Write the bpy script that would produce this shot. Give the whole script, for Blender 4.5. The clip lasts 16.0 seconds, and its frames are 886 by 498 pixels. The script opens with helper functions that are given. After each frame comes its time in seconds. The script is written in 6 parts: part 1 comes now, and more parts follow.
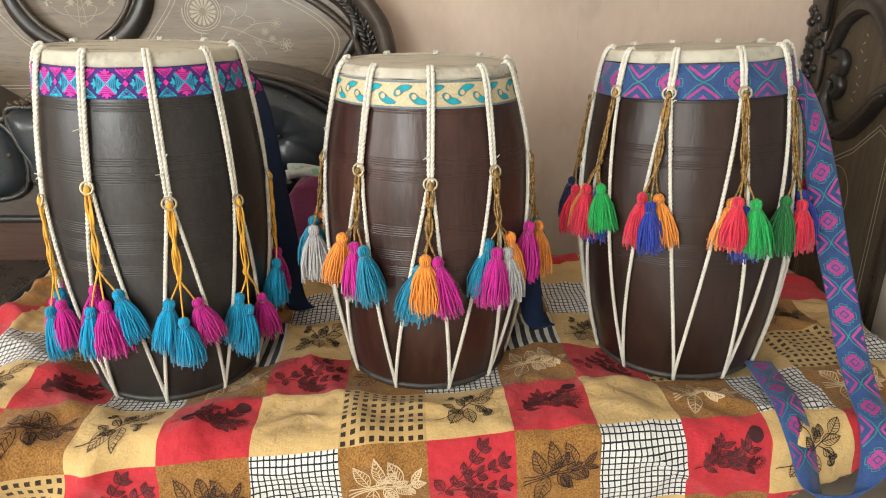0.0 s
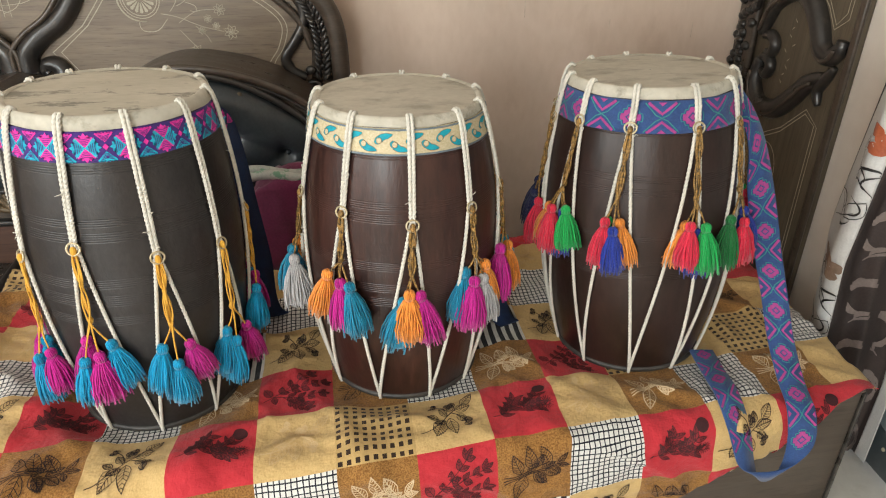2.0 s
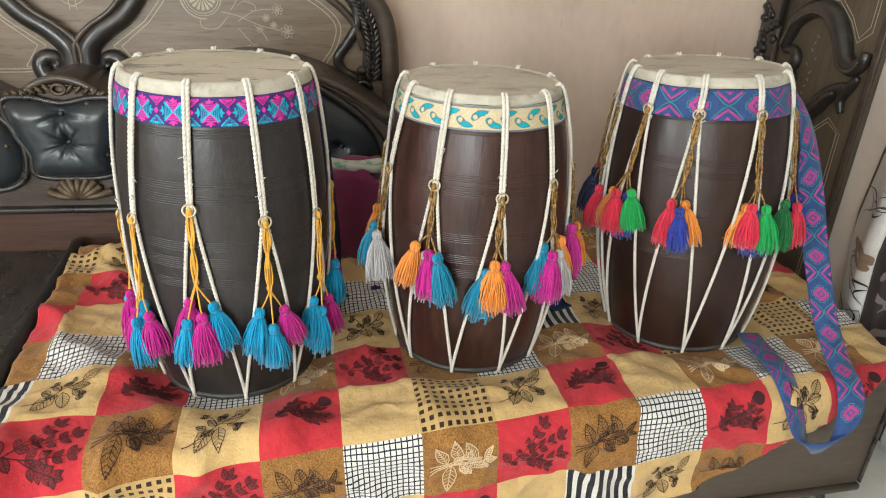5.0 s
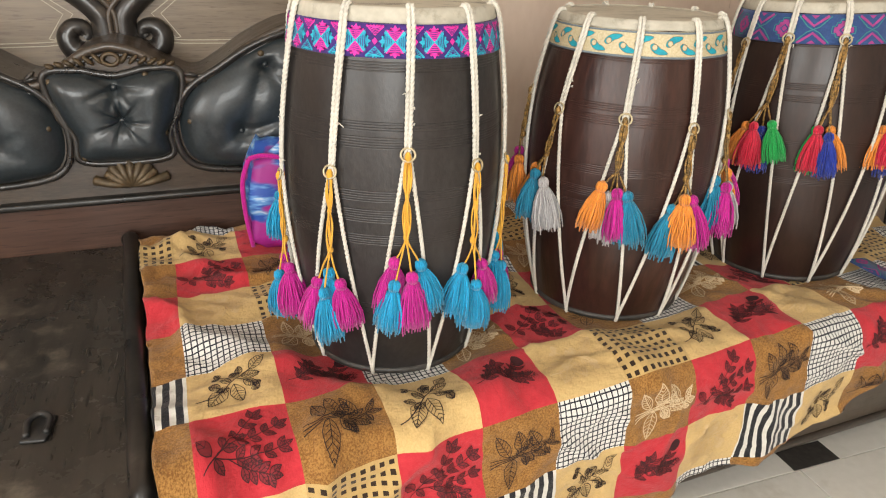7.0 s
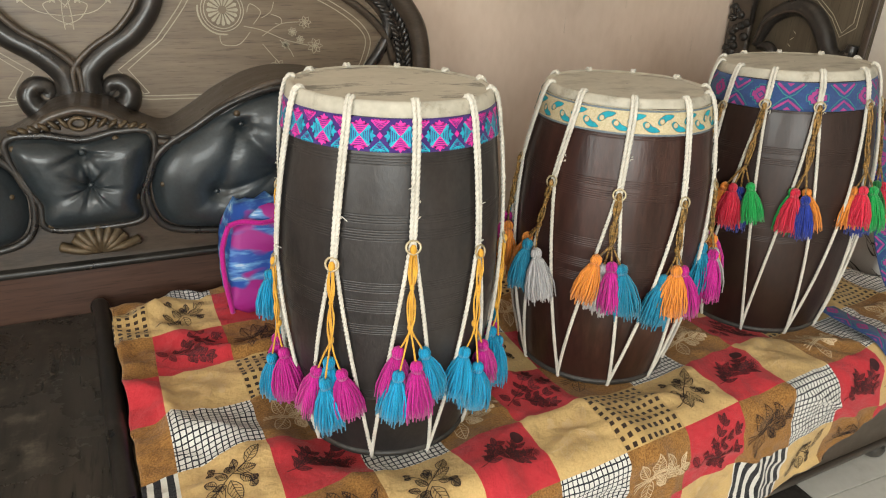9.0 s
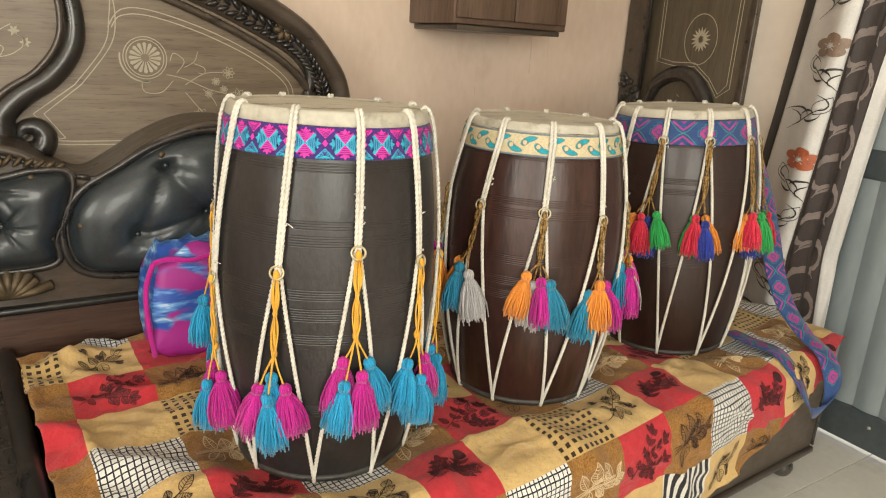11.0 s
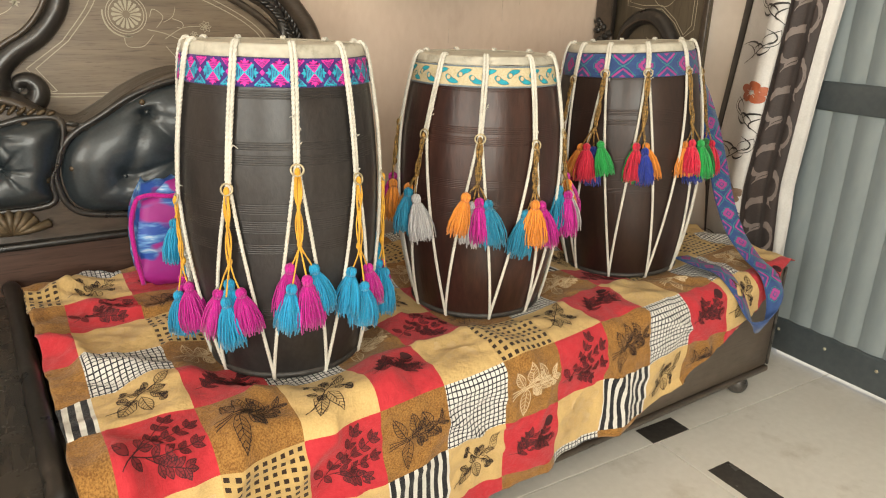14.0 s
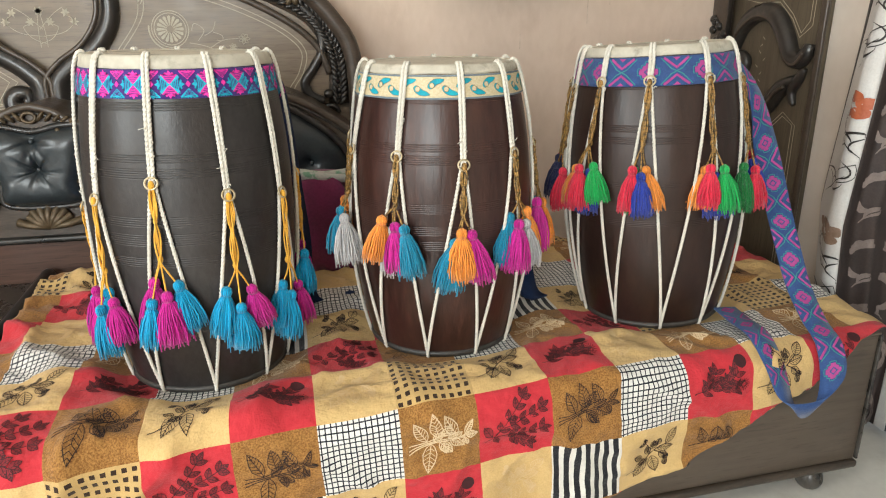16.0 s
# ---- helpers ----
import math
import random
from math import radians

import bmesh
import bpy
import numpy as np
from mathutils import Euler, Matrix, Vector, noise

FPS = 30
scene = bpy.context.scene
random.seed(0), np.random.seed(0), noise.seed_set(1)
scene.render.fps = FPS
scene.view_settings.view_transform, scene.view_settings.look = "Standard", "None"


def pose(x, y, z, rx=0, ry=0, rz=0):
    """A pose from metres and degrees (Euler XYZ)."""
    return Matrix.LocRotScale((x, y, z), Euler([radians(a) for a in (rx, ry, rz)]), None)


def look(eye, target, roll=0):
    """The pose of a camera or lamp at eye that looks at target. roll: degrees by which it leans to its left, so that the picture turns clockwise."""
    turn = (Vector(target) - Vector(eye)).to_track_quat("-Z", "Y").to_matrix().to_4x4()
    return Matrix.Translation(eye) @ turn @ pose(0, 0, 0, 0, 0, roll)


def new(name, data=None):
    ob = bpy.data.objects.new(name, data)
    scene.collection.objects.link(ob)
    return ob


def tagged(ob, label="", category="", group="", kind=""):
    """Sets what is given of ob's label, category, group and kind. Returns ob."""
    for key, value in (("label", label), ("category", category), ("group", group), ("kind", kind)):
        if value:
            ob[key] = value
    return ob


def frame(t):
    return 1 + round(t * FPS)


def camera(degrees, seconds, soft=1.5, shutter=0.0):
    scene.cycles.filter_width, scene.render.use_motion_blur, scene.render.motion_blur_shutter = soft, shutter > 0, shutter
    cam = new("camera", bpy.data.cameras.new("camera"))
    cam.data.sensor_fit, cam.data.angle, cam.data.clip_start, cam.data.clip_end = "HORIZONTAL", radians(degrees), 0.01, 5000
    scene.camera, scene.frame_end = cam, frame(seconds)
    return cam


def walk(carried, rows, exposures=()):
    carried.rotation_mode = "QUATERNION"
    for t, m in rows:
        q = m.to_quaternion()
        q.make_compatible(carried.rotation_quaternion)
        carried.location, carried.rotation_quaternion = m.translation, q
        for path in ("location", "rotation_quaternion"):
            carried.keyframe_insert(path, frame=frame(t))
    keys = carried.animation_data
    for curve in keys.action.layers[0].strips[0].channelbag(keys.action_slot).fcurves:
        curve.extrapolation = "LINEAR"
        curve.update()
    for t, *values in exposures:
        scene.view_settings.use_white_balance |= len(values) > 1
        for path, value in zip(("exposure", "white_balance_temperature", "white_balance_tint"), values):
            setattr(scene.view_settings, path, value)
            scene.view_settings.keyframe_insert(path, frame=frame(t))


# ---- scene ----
cam = camera(66.1, 16.0, soft=1.1)
METRES, EYE, TILT, LEAN, TURN = 2.8, 1.17, -21.0, 0.0, 0.0
ROWS = [
    (0.0, 0.0, 0.0, 0.0, 0.0, 0.0, -0.0),
    (0.5, -0.0274, -0.001, -0.0051, -2.59, 0.48, 1.94),
    (1.0, -0.0328, 0.0052, -0.0121, -4.5, -0.96, 2.24),
    (1.5, -0.0324, -0.0034, 0.0152, -5.79, -6.17, 2.53),
    (2.0, -0.0336, -0.0191, 0.0786, -6.3, -7.49, 1.95),
    (2.5, -0.0323, -0.0282, 0.0942, -6.47, -7.13, 1.23),
    (3.0, -0.0324, -0.0311, 0.0956, -6.8, -6.46, 0.99),
    (3.5, -0.0337, -0.0344, 0.0995, -7.1, -5.41, 0.83),
    (4.0, -0.0514, -0.0301, 0.0931, -7.23, -5.39, 0.41),
    (4.5, -0.0688, -0.0232, 0.0716, -7.26, -6.12, 0.6),
    (5.0, -0.1121, -0.0388, 0.0449, -8.4, -4.96, 0.89),
    (7.5, -0.3162, 0.0535, 0.0216, -20.24, -5.8, 5.98),
    (8.0, -0.3153, 0.0672, 0.0317, -21.43, -7.02, 6.1),
    (8.5, -0.3197, 0.0658, 0.0406, -22.05, -7.3, 6.07),
    (9.0, -0.3249, 0.0501, 0.064, -22.73, -5.06, 6.02),
    (11.5, -0.3652, 0.0382, 0.0125, -32.52, 1.5, 7.93),
    (12.0, -0.38, 0.0043, -0.0027, -33.75, 1.21, 8.02),
    (12.5, -0.3976, -0.0111, -0.0177, -35.14, 0.22, 7.98),
    (13.0, -0.3912, -0.0186, -0.0179, -34.79, -0.2, 8.25),
    (13.5, -0.3728, -0.0271, -0.0211, -33.09, -0.62, 8.66),
    (14.0, -0.3353, -0.0205, -0.0192, -28.94, -1.16, 9.08),
    (14.5, -0.2863, -0.0199, -0.0162, -19.26, 0.52, 9.06),
    (15.0, -0.2178, -0.0413, -0.0232, -11.91, 1.34, 6.04),
    (15.5, -0.1589, -0.0314, -0.0226, -10.96, 1.29, 5.99),
    (16.0, -0.1018, -0.0434, -0.0306, -9.52, 1.75, 4.41),
]
walk(cam, [(t, pose(0, 0, EYE, TILT, LEAN, TURN) @ pose(METRES * x, METRES * y, METRES * z, 90 + pitch, roll, yaw)) for t, x, y, z, yaw, pitch, roll in ROWS],
     [(0.0, -0.03, 6600, 6), (2.0, -0.2, 6500, 6), (3.5, 0.02, 6500, 5), (5.0, -0.12, 6300, 5), (8.0, -0.24, 7000, 11), (9.0, -0.32, 6700, 5), (12.5, -0.16, 7700, 7), (14.5, -0.12, 6900, 6), (15.0, -0.02, 6350, 4), (15.5, -0.06, 6400, 5), (16.0, -0.05, 6400, 5)])

# ---- world and light ----
world = bpy.data.worlds.new("sky")
scene.world = world
world.use_nodes = True
wn = world.node_tree.nodes
sky = wn.new("ShaderNodeTexSky")
sky.sky_type, sky.sun_disc = "NISHITA", False
sky.sun_elevation, sky.sun_rotation = radians(51), radians(56)
wn["Background"].inputs["Strength"].default_value = 0.12
world.node_tree.links.new(sky.outputs[0], wn["Background"].inputs["Color"])
sun = new("sun", bpy.data.lights.new("sun", "SUN"))
sun.data.energy, sun.data.angle, sun.data.color = 2.5, radians(0.6), (1.0, 0.95, 0.87)
sun.matrix_world = look((6, 4, 9), (0, 0, 0))
ROOM_X0, ROOM_X1, ROOM_Y0, ROOM_Y1, ROOM_Z = -3.2, 1.26, -2.6, 2.22, 2.9


def area_light(name, place, target, sx, sy, watts, colour):
    lamp = new(name, bpy.data.lights.new(name, "AREA"))
    lamp.data.shape, lamp.data.size, lamp.data.size_y = "RECTANGLE", sx, sy
    lamp.data.energy, lamp.data.color = watts, colour
    lamp.matrix_world = look(place, target)
    return lamp


area_light("window_daylight", (-1.75, ROOM_Y0 + 0.06, 1.55), (-0.9, 2.2, 1.50), 1.7, 1.4, 118, (0.98, 1.0, 1.0))
# added fill lamp at the west wall, brightens the door; no window known there
area_light("side_fill_light", (ROOM_X0 + 0.06, -0.6, 1.5), (1.0, -0.3, 1.3), 1.2, 1.2, 60, (0.98, 1.0, 1.0))

# ---- materials ----
MATS = {}


def nodes_of(m):
    m.use_nodes = True
    return m.node_tree.nodes, m.node_tree.links, m.node_tree.nodes["Principled BSDF"]


def math_node(n, l, op, a, b=None):
    k = n.new("ShaderNodeMath")
    k.operation = op
    for i, v in enumerate((a, b)):
        if v is None:
            continue
        if isinstance(v, (int, float)):
            k.inputs[i].default_value = v
        else:
            l.new(v, k.inputs[i])
    return k.outputs[0]


def mix_node(n, l, fac, a, b):
    k = n.new("ShaderNodeMix")
    k.data_type = "RGBA"
    for i, v in ((0, fac), (6, a), (7, b)):
        if isinstance(v, (int, float)):
            k.inputs[i].default_value = v
        elif isinstance(v, tuple):
            k.inputs[i].default_value = (*v[:3], 1)
        else:
            l.new(v, k.inputs[i])
    return k.outputs[2]


def noise_node(n, l, vec, scale, detail=4, rough=0.55):
    k = n.new("ShaderNodeTexNoise")
    k.inputs["Scale"].default_value, k.inputs["Detail"].default_value, k.inputs["Roughness"].default_value = scale, detail, rough
    if vec is not None:
        l.new(vec, k.inputs["Vector"])
    return k.outputs["Fac"]


def ramp(n, l, fac, lo, hi):
    k = n.new("ShaderNodeMapRange")
    k.inputs[1].default_value, k.inputs[2].default_value = lo, hi
    l.new(fac, k.inputs[0])
    return k.outputs[0]


def stretched(n, l, scale, source="Object"):
    tc = n.new("ShaderNodeTexCoord")
    mp = n.new("ShaderNodeMapping")
    mp.inputs["Scale"].default_value = scale
    l.new(tc.outputs[source], mp.inputs["Vector"])
    return mp.outputs[0]


def bump(n, l, bsdf, height, strength, distance=0.002):
    k = n.new("ShaderNodeBump")
    k.inputs["Strength"].default_value, k.inputs["Distance"].default_value = strength, distance
    l.new(height, k.inputs["Height"])
    l.new(k.outputs[0], bsdf.inputs["Normal"])


def surface(name, c1, c2, rough=0.6, metal=0.0, big=3.0, fine=60.0, stretch=(1, 1, 1), bump_by=0.2, dist=0.002, spread=0.08, sheen=0.0, coat=0.0, c3=None, worn=(0.56, 0.70)):
    """A two-scale material: c1 and c2 mixed by broad and fine noise, worn with c3."""
    if name in MATS:
        return MATS[name]
    m = bpy.data.materials.new(name)
    n, l, b = nodes_of(m)
    vec = stretched(n, l, stretch)
    f1, f2 = noise_node(n, l, vec, big, 5), noise_node(n, l, vec, fine, 3)
    f = math_node(n, l, "ADD", math_node(n, l, "MULTIPLY", f1, 0.6), math_node(n, l, "MULTIPLY", f2, 0.4))
    col = mix_node(n, l, ramp(n, l, f, 0.38, 0.62), c1, c2)
    if c3:
        col = mix_node(n, l, ramp(n, l, noise_node(n, l, vec, big * 2.3, 6, 0.65), *worn), col, c3)
    l.new(col, b.inputs["Base Color"])
    rr = n.new("ShaderNodeMapRange")
    rr.inputs[1].default_value, rr.inputs[2].default_value = 0.3, 0.7
    rr.inputs[3].default_value, rr.inputs[4].default_value = max(rough - spread, 0.05), min(rough + spread, 1)
    l.new(f1, rr.inputs[0])
    l.new(rr.outputs[0], b.inputs["Roughness"])
    b.inputs["Metallic"].default_value = metal
    b.inputs["Sheen Weight"].default_value = sheen
    b.inputs["Coat Weight"].default_value = coat
    if bump_by:
        bump(n, l, b, f2, bump_by, dist)
    MATS[name] = m
    return m


def fabric(name, kind, c1, c2):
    """Printed bedspread cotton; the print follows the cloth's own UV squares."""
    m = bpy.data.materials.new(name)
    n, l, b = nodes_of(m)
    tc = n.new("ShaderNodeTexCoord")
    wob = n.new("ShaderNodeTexNoise")
    wob.inputs["Scale"].default_value, wob.inputs["Detail"].default_value = 3.0, 3
    l.new(tc.outputs["UV"], wob.inputs["Vector"])
    add = n.new("ShaderNodeVectorMath")
    add.operation = "MULTIPLY_ADD"
    add.inputs[1].default_value = (0.020, 0.020, 0)
    l.new(wob.outputs["Color"], add.inputs[0])
    l.new(tc.outputs["UV"], add.inputs[2])
    sep = n.new("ShaderNodeSeparateXYZ")
    l.new(add.outputs[0], sep.inputs[0])
    u, v = sep.outputs[0], sep.outputs[1]

    def cell(x, k):
        return math_node(n, l, "FRACT", math_node(n, l, "MULTIPLY", x, float(k)))

    def near(x, half):
        return math_node(n, l, "LESS_THAN", math_node(n, l, "ABSOLUTE", math_node(n, l, "SUBTRACT", x, 0.5)), half)
    weave = noise_node(n, l, tc.outputs["UV"], 120, 2)
    mottle = noise_node(n, l, tc.outputs["UV"], 9, 5, 0.7)
    tone = math_node(n, l, "ADD", math_node(n, l, "MULTIPLY", mottle, 0.6), math_node(n, l, "MULTIPLY", weave, 0.4))
    if kind == "plain":
        col = mix_node(n, l, ramp(n, l, tone, 0.36, 0.64), c1, c2)
    elif kind == "slub":
        fleck = noise_node(n, l, tc.outputs["UV"], 48, 3, 0.65)
        both = math_node(n, l, "ADD", math_node(n, l, "MULTIPLY", mottle, 0.3), math_node(n, l, "MULTIPLY", fleck, 0.7))
        col = mix_node(n, l, ramp(n, l, both, 0.42, 0.58), c1, c2)
    else:
        if kind == "check":
            mask = math_node(n, l, "MAXIMUM", near(cell(u, 14), 0.115), near(cell(v, 13), 0.115))
        elif kind == "dots":
            mask = math_node(n, l, "MULTIPLY", near(cell(u, 9), 0.26), near(cell(v, 9), 0.25))
        else:
            mask = near(cell(u, 7), 0.27)
        light = mix_node(n, l, ramp(n, l, tone, 0.35, 0.65), c1, tuple(x * 0.82 for x in c1))
        col = mix_node(n, l, mask, light, c2)
    l.new(col, b.inputs["Base Color"])
    b.inputs["Roughness"].default_value = 0.82
    b.inputs["Sheen Weight"].default_value = 0.15
    b.inputs["Specular IOR Level"].default_value = 0.25
    crease = noise_node(n, l, tc.outputs["UV"], 4.5, 6, 0.6)
    bump(n, l, b, math_node(n, l, "ADD", math_node(n, l, "MULTIPLY", weave, 0.12), crease), 0.65, 0.012)
    return m


def wood(name, c1, c2, c3, rough=0.4, stretch=(3, 60, 60), scuff=0.0, coat=0.0):
    m = bpy.data.materials.new(name)
    n, l, b = nodes_of(m)
    vec = stretched(n, l, stretch)
    g1, g2 = noise_node(n, l, vec, 0.8, 6, 0.6), noise_node(n, l, vec, 4.0, 3)
    col = mix_node(n, l, ramp(n, l, g1, 0.3, 0.7), c1, c2)
    col = mix_node(n, l, ramp(n, l, g2, 0.55, 0.75), col, c3)
    plain = stretched(n, l, (1, 1, 1))
    dust = noise_node(n, l, plain, 3.5, 7, 0.7)
    if scuff:
        col = mix_node(n, l, math_node(n, l, "MULTIPLY", ramp(n, l, dust, 0.53, 0.66), scuff), col, (0.26, 0.22, 0.17))
    l.new(col, b.inputs["Base Color"])
    rr = n.new("ShaderNodeMapRange")
    rr.inputs[1].default_value, rr.inputs[2].default_value, rr.inputs[3].default_value, rr.inputs[4].default_value = 0.35, 0.65, rough - 0.08, rough + 0.14
    l.new(dust, rr.inputs[0])
    l.new(rr.outputs[0], b.inputs["Roughness"])
    b.inputs["Coat Weight"].default_value = coat
    bump(n, l, b, g2, 0.12, 0.001)
    return m


M_WALL = surface("peach_wall_paint", (0.68, 0.53, 0.42), (0.74, 0.59, 0.48), 0.62, big=1.3, fine=25, stretch=(1.6, 1.6, 0.8), bump_by=0.14, dist=0.003, c3=(0.62, 0.47, 0.365), worn=(0.58, 0.74))
M_WALL_W = surface("pale_wall_paint", (0.70, 0.62, 0.54), (0.76, 0.68, 0.60), 0.6, big=1.3, fine=25, bump_by=0.12)
M_CEIL = surface("white_ceiling_paint", (0.78, 0.76, 0.72), (0.82, 0.80, 0.77), 0.8, big=1.0, fine=30, bump_by=0.08)
M_TILE = surface("pale_floor_tile", (0.66, 0.63, 0.57), (0.73, 0.70, 0.64), 0.20, big=2.0, fine=45, bump_by=0.03, c3=(0.56, 0.52, 0.45))
M_TILE_D = surface("dark_floor_inset", (0.045, 0.04, 0.036), (0.07, 0.062, 0.055), 0.25, big=6, fine=60, bump_by=0.03)
M_GROUT = surface("grout", (0.30, 0.28, 0.25), (0.36, 0.34, 0.30), 0.85, big=8, fine=90)
M_PANEL = wood("walnut_veneer", (0.135, 0.098, 0.066), (0.215, 0.165, 0.115), (0.085, 0.058, 0.040), 0.36, (5, 40, 75), scuff=0.08)
M_PANEL_V = wood("upright_walnut_veneer", (0.070, 0.053, 0.034), (0.118, 0.092, 0.060), (0.045, 0.034, 0.022), 0.50, (60, 60, 4), scuff=0.06)
M_CARVE = surface("dark_carved_wood", (0.016, 0.014, 0.013), (0.034, 0.029, 0.025), 0.32, big=9, fine=70, bump_by=0.25, dist=0.002, coat=0.15, c3=(0.065, 0.052, 0.040))
M_FRAMEW = surface("dark_frame_wood", (0.040, 0.029, 0.021), (0.080, 0.059, 0.043), 0.34, big=5, fine=50, stretch=(1, 6, 6), bump_by=0.15, coat=0.1)
M_GOLDC = surface("gilded_carving", (0.055, 0.038, 0.021), (0.12, 0.084, 0.046), 0.45, metal=0.35, big=14, fine=90, bump_by=0.3, c3=(0.07, 0.045, 0.025))
M_INLAY = surface("pale_inlay", (0.36, 0.32, 0.23), (0.46, 0.41, 0.31), 0.5, big=20, fine=120, bump_by=0.05)
M_LEATHER = surface("black_leather", (0.015, 0.020, 0.023), (0.030, 0.038, 0.043), 0.36, big=8, fine=140, bump_by=0.25, dist=0.0012, coat=0.15)
M_RAIL = wood("red_brown_wood", (0.048, 0.023, 0.015), (0.082, 0.040, 0.026), (0.030, 0.015, 0.010), 0.5, (4, 40, 60))
M_RAIL.node_tree.nodes["Principled BSDF"].inputs["Specular IOR Level"].default_value = 0.2
M_DECK = wood("dusty_black_wood", (0.027, 0.023, 0.019), (0.054, 0.045, 0.037), (0.017, 0.014, 0.012), 0.26, (25, 3, 40), scuff=0.58)
M_RIM = surface("black_lacquer", (0.010, 0.009, 0.008), (0.022, 0.019, 0.016), 0.34, big=7, fine=60, bump_by=0.12, c3=(0.045, 0.038, 0.032))
M_BENCH = wood("brown_laminate", (0.090, 0.069, 0.052), (0.134, 0.105, 0.080), (0.068, 0.051, 0.039), 0.34, (4, 30, 50), scuff=0.10)
M_BRACKET = surface("black_plastic", (0.012, 0.012, 0.012), (0.03, 0.029, 0.028), 0.4, big=20, fine=100)
M_SHELL_A = surface("black_drum_wood", (0.0160, 0.0138, 0.0135), (0.033, 0.0285, 0.0275), 0.40, big=8, fine=120, stretch=(1, 1, 0.6), bump_by=0.45, dist=0.0012, spread=0.08, c3=(0.020, 0.016, 0.014))
M_SHELL_B = surface("maroon_drum_wood", (0.022, 0.0090, 0.0072), (0.058, 0.0225, 0.0165), 0.36, big=9, fine=110, stretch=(1, 1, 0.20), bump_by=0.45, dist=0.0013, spread=0.08, c3=(0.026, 0.0105, 0.008))
M_SHELL_C = surface("brown_drum_wood", (0.0175, 0.0088, 0.0067), (0.035, 0.0165, 0.0125), 0.41, big=8, fine=100, stretch=(1, 1, 0.3), bump_by=0.4, dist=0.0013, spread=0.13, c3=(0.022, 0.0105, 0.008))
M_BASE = surface("scuffed_base_hoop", (0.026, 0.023, 0.020), (0.060, 0.054, 0.048), 0.5, big=14, fine=80, bump_by=0.2)
M_HIDE = surface("cream_drum_hide", (0.42, 0.39, 0.315), (0.56, 0.525, 0.44), 0.62, big=9, fine=60, bump_by=0.3, c3=(0.30, 0.27, 0.21), worn=(0.54, 0.68))
M_HEAD = surface("grey_cream_drum_hide", (0.44, 0.41, 0.335), (0.55, 0.515, 0.43), 0.6, big=5, fine=50, stretch=(1, 1.7, 1), bump_by=0.12, c3=(0.30, 0.275, 0.22), worn=(0.5, 0.68))
M_HIDE_A = surface("mottled_drum_hide", (0.46, 0.43, 0.34), (0.57, 0.53, 0.44), 0.6, big=4.2, fine=45, stretch=(1, 2.2, 1), bump_by=0.12, c3=(0.22, 0.205, 0.17), worn=(0.54, 0.60))
M_ROPE = surface("white_cotton_rope", (0.56, 0.53, 0.46), (0.72, 0.69, 0.61), 0.85, big=25, fine=260, bump_by=0.5, dist=0.001, sheen=0.2)
M_RING = surface("brass_ring", (0.42, 0.34, 0.20), (0.60, 0.52, 0.36), 0.42, metal=0.5, big=30, fine=150)
M_YELLOW = surface("yellow_cord", (0.62, 0.30, 0.02), (0.78, 0.42, 0.05), 0.8, big=40, fine=300, bump_by=0.4, sheen=0.2)
M_GOLD = surface("gold_black_cord", (0.030, 0.018, 0.008), (0.46, 0.26, 0.07), 0.45, metal=0.2, big=160, fine=400, bump_by=0.5)


def yarn(name, c):
    """Wool whose strands differ a little from one another."""
    m = bpy.data.materials.new(name + "_yarn")
    n, l, b = nodes_of(m)
    geo = n.new("ShaderNodeNewGeometry")
    tone = mix_node(n, l, geo.outputs["Random Per Island"], tuple(x * 0.62 for x in c), tuple(min(x * 1.15 + 0.012, 1.0) for x in c))
    ply = noise_node(n, l, stretched(n, l, (1, 1, 0.6)), 420, 2)
    col = mix_node(n, l, math_node(n, l, "MULTIPLY", ramp(n, l, ply, 0.48, 0.66), 0.45), tone, tuple(x * 0.45 for x in c))
    l.new(col, b.inputs["Base Color"])
    b.inputs["Roughness"].default_value = 0.9
    b.inputs["Specular IOR Level"].default_value = 0.2
    b.inputs["Sheen Weight"].default_value = 0.25
    bump(n, l, b, ply, 0.8, 0.0015)
    return m


YARN = {k: yarn(k, c) for k, c in dict(
    turquoise=(0.003, 0.33, 0.60), teal=(0.010, 0.27, 0.45), magenta=(0.56, 0.010, 0.28), orange=(0.90, 0.30, 0.045), grey=(0.52, 0.51, 0.52),
    red=(0.74, 0.022, 0.065), green=(0.012, 0.40, 0.085), blue=(0.018, 0.045, 0.36), navy=(0.010, 0.014, 0.07), dark_green=(0.01, 0.18, 0.04)).items()}
M_BAND_A = surface("purple_woven_band", (0.036, 0.012, 0.135), (0.062, 0.020, 0.21), 0.85, big=60, fine=320, bump_by=0.6, dist=0.001, sheen=0.2)
M_BAND_B = surface("cream_brocade_band", (0.50, 0.41, 0.24), (0.66, 0.57, 0.38), 0.6, big=300, fine=520, bump_by=0.5, dist=0.001)
M_BAND_C = surface("blue_woven_band", (0.018, 0.050, 0.165), (0.030, 0.080, 0.235), 0.85, big=60, fine=320, bump_by=0.6, dist=0.001, sheen=0.2)
M_PINK = surface("pink_thread", (0.66, 0.02, 0.30), (0.85, 0.05, 0.42), 0.8, big=50, fine=320, bump_by=0.5)
M_AQUA = surface("aqua_thread", (0.01, 0.33, 0.50), (0.02, 0.45, 0.60), 0.8, big=50, fine=320, bump_by=0.5)
M_TEALT = surface("teal_thread", (0.005, 0.27, 0.36), (0.012, 0.36, 0.46), 0.75, big=50, fine=320, bump_by=0.4)
